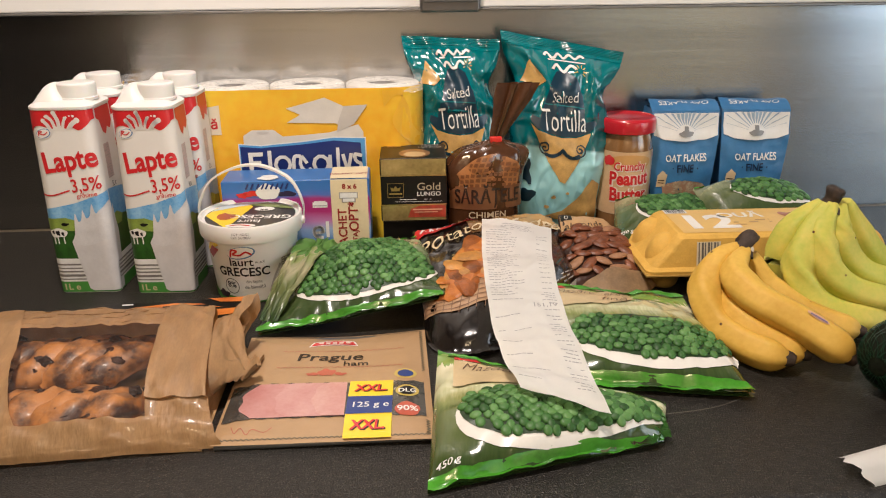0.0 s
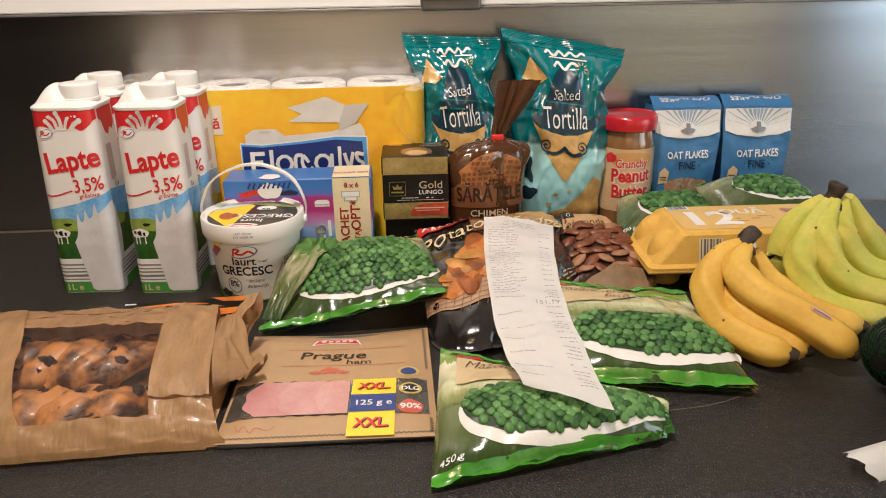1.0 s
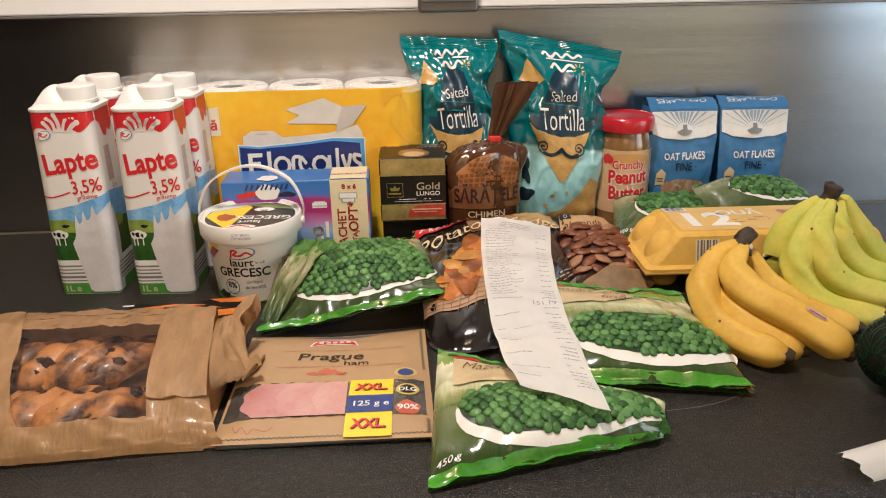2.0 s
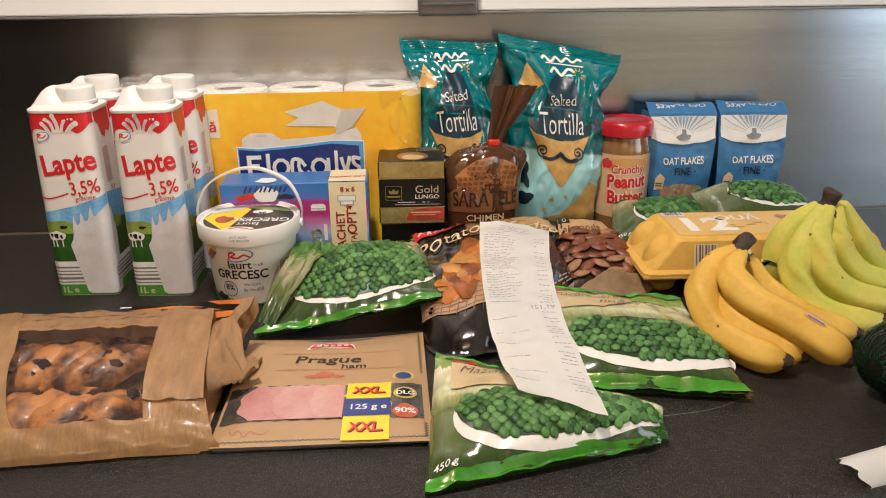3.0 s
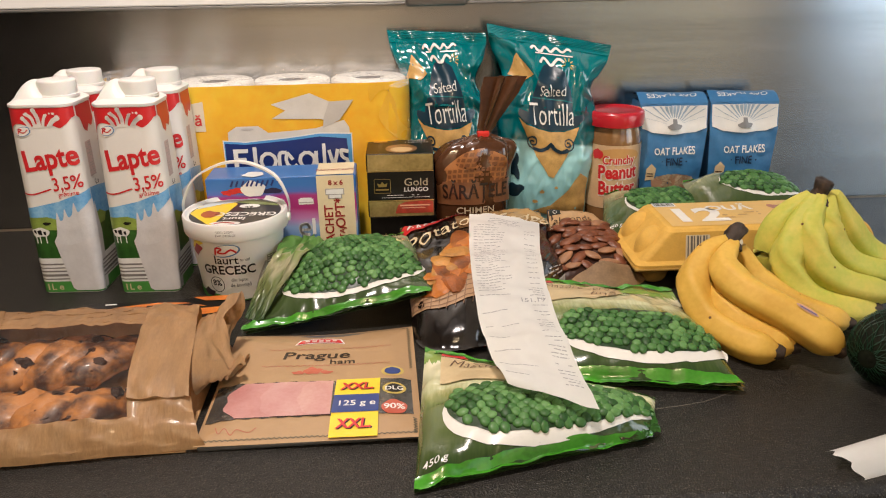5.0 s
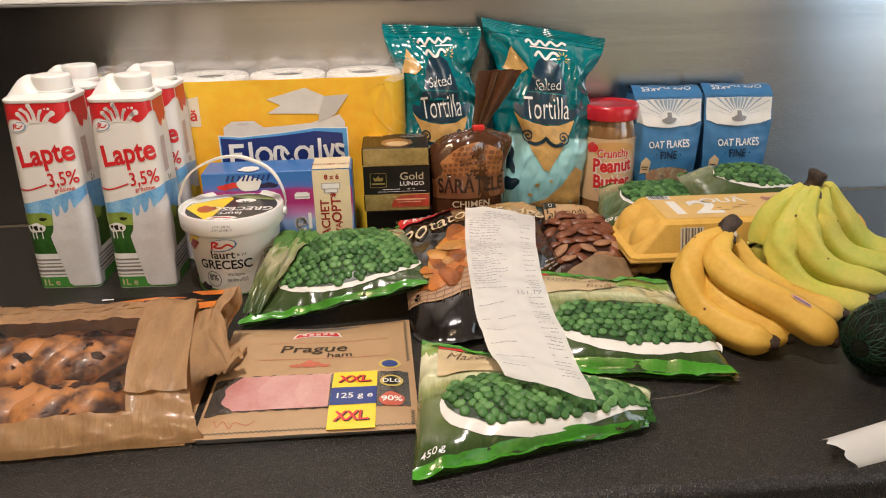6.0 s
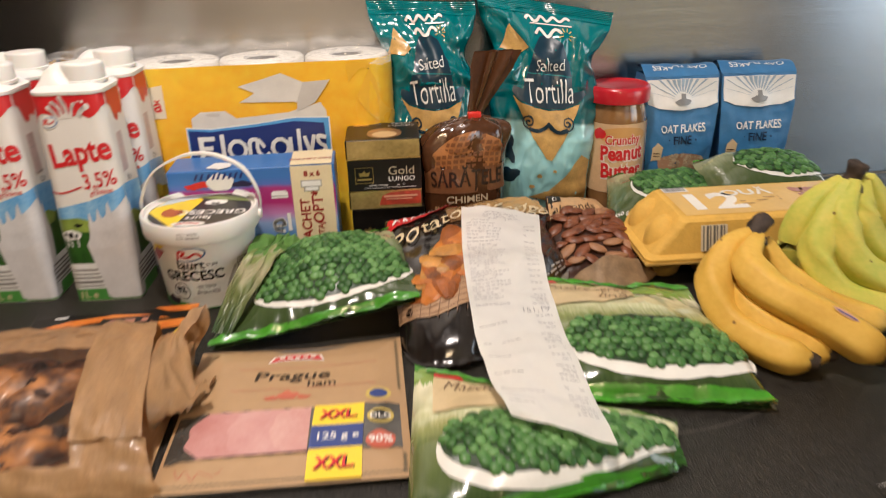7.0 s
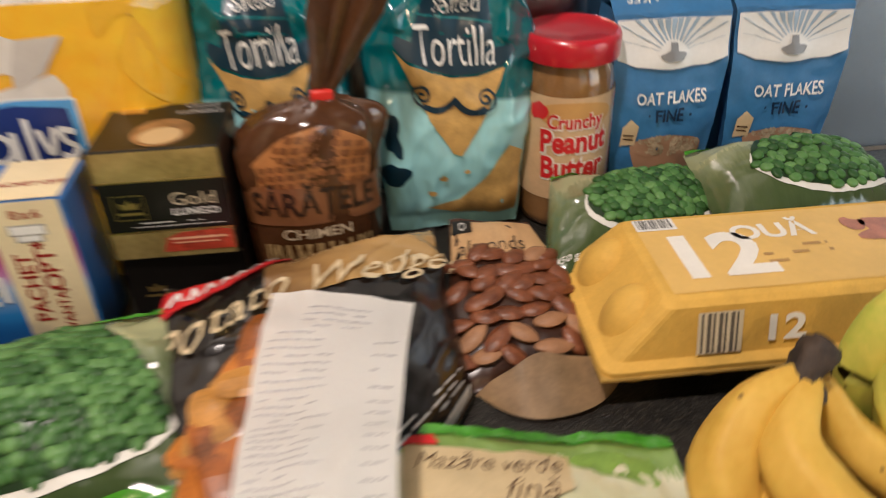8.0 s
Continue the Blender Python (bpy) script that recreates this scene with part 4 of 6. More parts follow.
part("top_flap", bm, graded("flap_film", [(0, (.06, .12, .03)), (.30, (.24, .28, .10)), (.50, (.60, .56, .36)), (.66, (.34, .44, .14)), (.78, (.66, .60, .42)), (.95, (.60, .58, .36)), (1, (.16, .36, .08))], .35, .3, wobble=.6), leaning, "crumpled cream and green bag top")
# in front, under the receipt
front_bag = pea_bag([(.033, .455, .003), (.226, .500, .006), (.244, .548, .010), (.052, .630, .018)], .190, .185, .026, 2.1, "green bag of frozen peas lying under the end of a receipt", bowl=(.05, -.15, .45, .30), pile=.25, weight=(-.47, -.42))
base = front_bag.matrix_world.translation


def torn(u, v):
    # the bag's lower corner, gathered and turned under
    edge = Vector((.166, .4990, .012)).lerp(Vector((.230, .5140, .010)), u)
    return edge + Vector((.004 * v, -.012 * v, -.007 * v)) + Vector((crumple((u * .08, v * .02), .006, 55, 4), crumple((u * .08, v * .02), .006, 60, 7), .005 + .010 * abs(noise.noise(Vector((u * 9, v * 2, 6)))))) * (.35 + .65 * u) - base


bm = sheet(torn, 0, 1, 0, 1, 44, 14)
bmesh.ops.solidify(bm, geom=bm.faces[:], thickness=.0004)
part("gathered_corner", bm, graded("corner_film", [(0, (.16, .20, .09)), (.30, (.26, .24, .14)), (.5, (.05, .04, .02)), (.75, (.04, .07, .02)), (1, (.05, .16, .03))], .14, .7, axis=0, wobble=.5, streak=.3), front_bag, "gathered glossy film corner")
# beside the bananas
pea_bag([(.152, .594, .004), (.329, .559, .004), (.325, .737, .018), (.168, .766, .026)], .185, .195, .026, 3.4, "green bag of frozen peas lying flat on the worktop", bowl=(.07, -.22, .46, .20), pile=.20, weight=(-.49, -.42))
# behind the egg box
pea_bag([(.287, .868, .018), (.440, .905, .016), (.456, .992, .048), (.322, .990, .050)], .160, .14, .026, 4.2, "green bag of frozen peas behind the egg box", bowl=(.10, .08, .42, .33), pile=.34, weight=(-.46, -.30), title=False, B=.016)
pea_bag([(.428, .882, .036), (.572, .888, .038), (.575, .985, .058), (.430, .985, .066)], .150, .12, .034, 5.6, "green bag of frozen peas slumped behind the egg box", bowl=(.10, .06, .40, .34), pile=.36, weight=(-.3, -.46), title=False, B=.034)


# ---- tortilla chip bags ----
TEAL = graded("chip_film", [(0, (.30, .61, .65)), (.44, (.32, .63, .66)), (.455, (.0, .12, .14)), (.55, (.0, .12, .14)), (1, (.0, .17, .19))], .10, .9, bump=.3)
CHIP = mat("chip_print", (.66, .40, .13), .35, vary=.2, scale=80, coat=.3)


def chip_bag(corners, seed, label, creases):
    W, L = .150, .262
    bag = Pillow(corners, W, L, .036, .024, creases, seed, .10, .5, .58, waist=.18, fold=.0090)
    ob = bag.build("tortilla_chip_bag", label, "chip bag", TEAL, 64, 96, "tortilla chip bags")
    f = bag.front
    c = lambda p: [[(x, y - L / 2) for x, y in q] for q in p]
    dark = ink("petrol_ink", (.004, .030, .055))
    decal("hat_print", c([[(-.047, .152), (-.038, .142), (-.018, .136), (.0, .134), (.020, .136), (.040, .144), (.049, .156), (.046, .161), (.032, .156), (.028, .190), (.018, .214), (.004, .222), (-.010, .219), (-.022, .204), (-.030, .172), (-.033, .155), (-.045, .159)]]), f, dark, ob, .0012, .006)
    decal("hat_band", c(rect(-.0305, .1745, .0295, .1760)), f, ink("band", (.0, .16, .18)), ob, .0018, .006)
    decal("chip_print", c([[(-.046, .148), (-.036, .139), (-.018, .134), (.0, .132), (.020, .134), (.042, .143), (.032, .116), (.020, .090), (.006, .070), (-.002, .072), (-.022, .098)]]), f, CHIP, ob, .0011, .006)
    for s in (-1, 1):
        curl = [(s * (.0265 + .0095 * (1 - k / 26) * math.cos(-1.8 + k * .46)), .1175 + .0095 * (1 - k / 26) * math.sin(-1.8 + k * .46)) for k in range(24)]
        decal("moustache_print", c(stroke([(0, .1155), (s * .007, .1095), (s * .0155, .1065), (s * .0255, .1085)], .0048, 10) + stroke(curl, .0021)), f, dark, ob, .0022, .006)
    decal("chip_print", c([[(-.030, .022), (.005, .030), (.030, .050), (.052, .078), (.068, .070), (.070, .014), (.03, .012)]]), f, CHIP, ob, .0011, .006)
    decal("chip_print", c([[(-.070, .200), (-.046, .230), (-.030, .205), (-.046, .196)]]), f, CHIP, ob, .0011, .006)
    for x, y, a, b, sd in ((-.012, .050, .004, .003, 4), (.012, .056, .003, .002, 7), (-.024, .036, .004, .0025, 9)):
        decal("crumb_print", c(blob(x, y, a, b, .3, sd, 8)), f, CHIP, ob, .0013, .006)
    decal("cactus_print", c(blob(-.058, .085, .009, .016, .35, 5, 20)), f, dark, ob, .0014, .006)
    decal("cactus_print", c(blob(-.060, .052, .012, .010, .35, 8, 20)), f, dark, ob, .0014, .006)
    decal("lettering", c(words("Salted", .0135, .002, .1805, bold=-.006, shear=.12, turn=7, wide=.85)), f, WHITE, ob, .0022, .006)
    decal("lettering", c(words("Tortilla", .0290, .002, .1415, bold=-.004, wide=.52, turn=4)), f, WHITE, ob, .0022, .006)
    # brand mark as plain curved shapes
    wave = lambda x0, x1, y, h, n: [(x0 + (x1 - x0) * i / 40, y + .004 * i / 40 + h * math.sin(n * 6.283 * i / 40) * (1 - .4 * i / 40)) for i in range(41)]
    decal("brand_mark", c(stroke(wave(-.024, .026, .2385, .0034, 3.5), .0030)), f, WHITE, ob, .0016, 0)
    decal("brand_mark", c(stroke(wave(-.015, .016, .2220, .0055, 1.5), .0034)), f, WHITE, ob, .0016, 0)
    decal("brand_line", c(stroke([(-.020, .2335), (.028, .2350)], .0014)), f, WHITE, ob, .0016, 0)
    decal("sun_mark", c(sum((stroke([(.022 + .004 * math.cos(a), .224 + .004 * math.sin(a)), (.022 + .008 * math.cos(a), .224 + .008 * math.sin(a))], .0012) for a in [k * .7 for k in range(-1, 6)]), [])), f, ink("sun_gold", (.55, .45, .12)), ob, .0016, 0)
    part("top_seal", sheet(lambda u, v: f(u, v) + Vector((0, -.0012 + .0005 * math.sin(v * 3000), 0)), -W / 2, W / 2, L / 2 - .016, L / 2, 40, 24), mat("chip_seal_" + str(seed), (.0, .20, .22), .22, vary=.1, coat=.5), ob, "ribbed top seal")
    return ob


chip_bag([(.060, 1.022, .004), (.172, 1.020, .004), (.165, 1.076, .262), (.032, 1.076, .270)], 1.7, "teal bag of salted tortilla chips leaning on the splashback", .0100)
chip_bag([(.192, 1.014, .004), (.299, 1.014, .004), (.334, 1.048, .246), (.167, 1.066, .276)], 6.2, "teal and turquoise bag of salted tortilla chips, glossy, standing upright", .0075)


# ---- wafer bag with a tied neck ----
def wafer_bag():
    ob = thing("wafer_bag", pose(.1335, .960, 0, 0, 0, 3) @ Matrix.Diagonal((1.01, .74, .928, 1)), "brown plastic bag of salted snacks tied with a red clip", "snack bag")
    film = mat("brown_film", (.100, .040, .017), .14, vary=.25, scale=25, coat=.6, bump=.5, bump_scale=30)
    n, NU = 64, 40
    prof = spline([(.0, 0, .001), (.045, 0, .003), (.048, 0, .03), (.049, 0, .07), (.050, 0, .110), (.0485, 0, .135), (.038, 0, .150), (.013, 0, .158), (.0055, 0, .162), (.0075, 0, .172), (.0115, 0, .195), (.0165, 0, .222), (.0180, 0, .238)], NU)

    def surf(a, z, r):
        tall = z > .158
        fold = (1 + (.55 if tall else (.10 if z > .12 else .025)) * math.sin(7 * a + 9 * z) * (1 if z > .1 else .6))
        rr = r * fold + crumple((a * .04, z), .0025, 30, 3)
        k = .72 if not tall else .45
        lean = .0150 * min(1, max(0, (z - .112) / .046)) ** 1.5
        return Vector((rr * math.cos(a) + lean + max(0, z - .158) * .34, rr * k * math.sin(a), z))
    bm = bmesh.new()
    rows = [[bm.verts.new(surf(2 * math.pi * i / n, p.z, p.x)) for i in range(n)] for p in prof]
    for a, b in zip(rows, rows[1:]):
        for i in range(n):
            bm.faces.new((a[i], a[(i + 1) % n], b[(i + 1) % n], b[i]))
    part("bag", bm, film, ob)

    def fn(u, v):
        lo = min(NU - 1, max(0, next((i for i, p in enumerate(prof) if p.z >= v), NU - 1)))
        p, q = prof[max(lo - 1, 0)], prof[lo]
        t = 0 if q.z - p.z < 1e-6 else (v - p.z) / (q.z - p.z)
        return surf(u / .046 - math.pi / 2 + .05, v, p.x + (q.x - p.x) * t)
    # waffle picture: a golden dome with rows of darker hollows
    dome = [(x, y) for x, y in blob(.0, .110, .041, .036, .03, 4, 40)[0] if y > .098]
    decal("wafer_print", [dome], fn, mat("wafer", (.46, .185, .060), .35, vary=.2, scale=60, coat=.4), ob, .0006, .006)
    cells = []
    for j in range(6):
        for i in range(-6, 7):
            x, y = i * .0066 + .0004 * j, .1015 + j * .0072 - .00012 * i * i
            if (x / .038) ** 2 + ((y + .0025 - .110) / .033) ** 2 < 1:
                cells += rect(x - .0023, y, x + .0023, y + .0046)
    tagged(decal("hollow_print", cells, fn, mat("wafer_dark", (.24, .085, .028), .4, vary=.2, scale=60, coat=.3), ob, .0012), kind="stuff")
    decal("band_print", [[(-.055, .068), (.055, .068), (.055, .101), (-.055, .101)]], fn, mat("band_brown", (.22, .090, .038), .3, vary=.1, coat=.4), ob, .0009, .006)
    decal("lettering", words("SĂRĂȚELE", .0195, .0, .0775, bold=.020, wide=.66), fn, ink("dark_brown_ink", (.022, .010, .006)), ob, .0016, .006)
    tagged(decal("grain_print", sum((stroke([(x, .008), (x + .004 * math.sin(k * 2.1), .030), (x + .003 * math.sin(k * 3.3), .050)], .0022) for k, x in enumerate([-.038 + .0036 * i for i in range(22)])), []), fn, mat("grain_print", (.45, .30, .13), .5, vary=.2), ob, .0010), kind="stuff")
    decal("lettering", words("CHIMEN", .0090, .0, .0555, bold=.01), fn, ink("pale_brown", (.62, .50, .34)), ob, .0016)
    clip = box(.0078, -.0065, .1565, .0232, .0060, .1655, .002)
    part("clip", clip, mat("red_clip", (.75, .03, .02), .4), ob, "small red clip")


wafer_bag()


# ---- peanut butter jar ----
def jar():
    ob = thing("peanut_butter_jar", (.3430, 1.028, 0), "glass jar of crunchy peanut butter with a red lid", "jar", -4)
    K = 1.088
    part("glass", lathe([(r, z * K) for r, z in ((.030, 0), (.0355, .003), (.0365, .01), (.0365, .112), (.0345, .122), (.0325, .127), (.0325, .134))], 56), mat("peanut_butter", (.27, .135, .050), .12, vary=.15, scale=60, coat=1.0), ob, "clear glass full of brown peanut butter")
    lid = lathe([(r, z * K) for r, z in ((.0365, .131), (.0385, .132), (.0390, .136), (.0390, .1455), (.0375, .1490), (.0350, .1500), (.0330, .1485), (.010, .1488))], 72)
    part("lid", lid, mat("red_lid", (.50, .012, .025), .28, vary=.05, coat=.4), ob, "red screw lid")
    fn = lambda u, v: Vector(((.0367) * math.cos(u / .0367 - math.pi / 2), .0367 * math.sin(u / .0367 - math.pi / 2), v * K + .006))
    decal("label", rect(-.060, .022, .060, .104), fn, ink("label_cream", (.70, .47, .27), vary=.12, scale=40), ob, .0005, .006)
    decal("label_print", oval(.0, .0905, .032, .010), fn, ink("label_gold", (.62, .34, .12)), ob, .0008, .006)
    decal("label_print", blob(-.030, .092, .008, .007, .2, 3, 12), fn, RED, ob, .0010, .006)
    side = ink("label_side", (.55, .50, .46))
    decal("label_print", rect(.037, .024, .055, .102), fn, side, ob, .0008, .006)
    decal("small_print", bars(.039, .054, .099, 24, .003, .0011, 9), fn, RED, ob, .0010, .006)
    for txt, size, y, bold in (("Crunchy", .0105, .081, .02), ("Peanut", .0165, .0625, .035), ("Butter", .0165, .0415, .035)):
        decal("lettering", words(txt, size, .0008, y - .0006, bold=bold + .055, wide=.84, turn=2), fn, ink("label_white", (.80, .74, .66)), ob, .0010, .006)
        decal("lettering", words(txt, size, .0, y, bold=bold, wide=.84, turn=2), fn, RED, ob, .0014, .006)
    decal("label_print", blob(.010, .034, .010, .005, .25, 8, 16), fn, RED, ob, .0016, .006)


jar()


# ---- oat flakes ----
def oat_pack(where, turn):
    ob = thing("oat_flakes_pack", where, "blue paper pack of fine oat flakes with folded top", "oat flakes", turn, "oat flake packs")
    w, d, h = .0965, .056, .168

    def r(u, v, side):
        s = u / w * 2
        t = v / h
        taper = 1 - .17 * (1 - t) ** 1.2 - .02 * max(0, t - .9) * 10
        bulge = .006 * math.sin(math.pi * min(1, t * 1.1)) * (1 - s * s)
        x = u * taper
        y = side * (d / 2 * (1 - .30 * max(0, t - .78) * 4.5) + bulge) + crumple((u + 3 * side, v), .0030, 32, 2)
        return Vector((x, y, v))
    blue = mat("oat_blue", (.048, .195, .42), .33, vary=.12, scale=30, coat=.3, bump=.3, bump_scale=60)
    bm = sheet(lambda u, v: r(u, v, -1), -w / 2, w / 2, .001, h, 24, 36)
    for q in (sheet(lambda u, v: r(u, v, 1), -w / 2, w / 2, .001, h, 8, 36, True), sheet(lambda u, v: r(-w / 2, v, -1).lerp(r(-w / 2, v, 1), u) + Vector((.003 * math.sin(math.pi * u), 0, 0)), 0, 1, .001, h, 8, 36, True), sheet(lambda u, v: r(w / 2, v, -1).lerp(r(w / 2, v, 1), u) - Vector((.003 * math.sin(math.pi * u), 0, 0)), 0, 1, .001, h, 8, 36)):
        me = bpy.data.meshes.new("tmp")
        q.to_mesh(me)
        q.free()
        bm.from_mesh(me)
        bpy.data.meshes.remove(me)
    bmesh.ops.remove_doubles(bm, verts=bm.verts[:], dist=.0002)
    part("pack", bm, blue, ob)
    ft = lambda u, v: Vector((u * .97, -d / 2 * .70 + v * d * .72, h - .002 + .012 * math.sin(v * 2.5) + crumple((u, v * .05), .0025, 45, 1)))
    part("top_fold", sheet(ft, -w / 2 - .001, w / 2 + .001, 0, 1, 20, 10), blue, ob, "folded flat top")
    fn = lambda u, v: r(u, v + .006, -1)
    pale = ink("oat_white", (.74, .74, .72))
    decal("white_print", [[(-.046, .128), (-.030, .1225), (0, .1205), (.030, .1225), (.046, .128), (.0465, .158), (-.0465, .158)]], fn, pale, ob, .0018, .006)
    rays = []
    for k in range(-6, 7):
        a = k * .22
        x0, y0 = .012 * math.sin(a), .132 + .010 * math.cos(a)
        hit = min(.043 / max(abs(math.sin(a)), 1e-3), .0255 / max(math.cos(a), .05))
        x1, y1 = hit * math.sin(a), .132 + hit * math.cos(a)
        rays.append([(x0 - .0006, y0), (x0 + .0006, y0), (x1 + .0024 * math.cos(a), y1 - .0024 * math.sin(a) * 0), (x1 - .0024 * math.cos(a), y1)])
    decal("ray_print", rays, fn, ink("ray_blue", (.30, .40, .50)), ob, .0024, .006)
    decal("mill_print", blob(0, .130, .010, .004, .2, 4, 18) + rect(-.0030, .133, .0030, .1395), fn, ink("mill_grey", (.22, .22, .22)), ob, .0028, .006)
    decal("lettering", words("OAT FLAKES", .0096, .002, .0925, bold=.018, wide=.78, turn=1), fn, WHITE, ob, .0024, .003)
    decal("lettering", words("· FINE ·", .0105, .002, .077, bold=.022, wide=.85), fn, ink("oat_navy", (.006, .02, .06)), ob, .0024, .003)
    decal("tag_print", [[(-.040, .054), (-.026, .056), (-.024, .073), (-.031, .079), (-.038, .072)]], fn, ink("tag_cream", (.66, .50, .30)), ob, .0010)
    decal("small_print", rect(-.037, .064, -.028, .0655) + rect(-.037, .060, -.028, .0615), fn, ink("brown_ink", (.09, .04, .02)), ob, .0013)
    decal("bowl_print", [[(x * .034 + .004, .053 + y * .011) for x, y in oval(0, 0, 1, 1, 28)[0]]] + [[(-.030, .050), (.038, .050), (.030, .026), (-.022, .026)]], fn, ink("bowl_wood", (.42, .24, .15)), ob, .0008)
    rnd = random.Random(4)
    flakes = []
    for _ in range(150):
        a, q = rnd.uniform(0, 6.28), math.sqrt(rnd.random())
        flakes += oval(.004 + .031 * q * math.cos(a), .0545 + .009 * q * math.sin(a), .0022, .0013, 7, rnd.uniform(0, 180))
    tagged(decal("flake_print", flakes, fn, mat("oat_flake_print", (.58, .45, .30), .6, vary=.25, scale=300), ob, .0011, 0), kind="stuff")
    decal("lettering", [[(x, .45 + y * 14) for x, y in q] for q in words("OAT FLAKES", .012, 0, 0, bold=.01, turn=180, wide=.75)], ft, WHITE, ob, .0006)
    return ob


oats = oat_pack((.4265, 1.050, 0), -2)
copy_thing(oats, pose(.528, 1.048, 0, 0, 0, -5))


# ---- potato wedges bag ----
def wedges_bag():
    W, L = .205, .215
    bag = Pillow([(.044, .690, .003), (.226, .802, .005), (.219, .936, .046), (.036, .884, .046)], W, L, .034, .002, .006, 7.3, .05, .45, .45, fold=.004, bow=(-.008, -.066, 0))
    film = mat("black_film", (.012, .0085, .007), .22, vary=.3, scale=20, coat=.35, bump=.4, bump_scale=40)
    ob = bag.build("potato_wedges_bag", "black bag of frozen potato wedges under a receipt", "frozen potatoes", film, 72, 72, "", .0012)
    f = bag.front
    part("corner_print", sheet(lambda u, v: f(u, v) + Vector((0, 0, .0008)), -.030, W / 2 - .002, L / 2 - .066, L / 2 - .004, 40, 20), graded("tan_print", [(0, (.16, .08, .03)), (.5, (.45, .27, .10)), (1, (.40, .25, .10))], .25, .5, axis=0, wobble=.5), ob, "tan picture of potatoes")
    decal("flag_print", [[(-.100, .066), (-.012, .090), (-.010, .101), (-.018, .106), (-.098, .093), (-.100, .084)]], f, RED, ob, .0022, .006)
    decal("flag_mark", sum((stroke([(-.093 + .0110 * k, .0745 + .0026 * k), (-.090 + .0110 * k, .0880 + .0022 * k), (-.087 + .0110 * k, .0775 + .0026 * k)], .0024) for k in range(7)), []), f, WHITE, ob, .0030, .006)
    decal("lettering", words("Potato", .027, -.101, .021, "LEFT", bold=-.004, shear=.4, turn=17, wide=.88), f, ink("cream_letters", (.66, .53, .33)), ob, .0028, .006)
    decal("lettering", words("Wedges", .027, -.006, .040, "LEFT", bold=.0, shear=.4, turn=-2, wide=.92), f, ink("cream_letters", (.66, .53, .33)), ob, .0032, .006)
    # the printed wedges: thick curved pieces piled up
    golds = [mat("wedge_gold", (.58, .20, .030), .32, vary=.3, scale=45, coat=.3, second=(.30, .080, .014)), mat("wedge_deep", (.40, .11, .016), .32, vary=.4, scale=45, coat=.3), mat("wedge_light", (.62, .29, .070), .32, vary=.3, scale=45, coat=.3)]
    rnd = random.Random(5)
    for k in range(34):
        row = k / 33
        cy = -.046 + .062 * row + rnd.uniform(-.006, .006)
        cx = rnd.uniform(-.088 + .050 * row, .012)
        t, a = rnd.uniform(-25, 115), rnd.uniform(.019, .028)
        pts = spline([(cx + a * s * math.cos(radians(t)) + .006 * (1 - s * s), cy + a * s * math.sin(radians(t)), 0) for s in (-1, -.5, 0, .5, 1)], 9)
        q = [f(max(-.099, p.x), p.y) + Vector((0, -.0004, .0006 + .0006 * (k % 4))) for p in pts]
        part("wedge_print", tube(q, [.004, .0095, .0120, .0130, .0134, .0130, .0120, .0095, .004], 8, .22), golds[k % 3], ob, smooth=k % 2 == 0)
    # chequered cloth under them
    decal("cloth_print", [[(-.101, -.076), (-.04, -.070), (.03, -.062), (.02, -.040), (-.05, -.042), (-.101, -.046)]], f, ink("cloth_print", (.42, .26, .15)), ob, .0012)
    lines = sum((stroke([(-.100 + .010 * k, -.074), (-.092 + .010 * k, -.043)], .0010, 6) for k in range(12)), []) + sum((stroke([(-.101, -.073 + .0060 * k), (-.040, -.067 + .0056 * k), (.024, -.059 + .0042 * k)], .0010, 8) for k in range(5)), [])
    decal("cloth_line", lines, f, ink("cloth_brown", (.20, .11, .06)), ob, .0016)
    decal("band_print", [[(.055, -.103), (.1, -.103), (.1, -.094), (.055, -.096)]], f, ink("band_white", (.62, .60, .56)), ob, .0010)
    decal("small_print", bars(.050, .095, -.075, 3, .006, .0022, 6), f, GREY, ob, .0010)


wedges_bag()


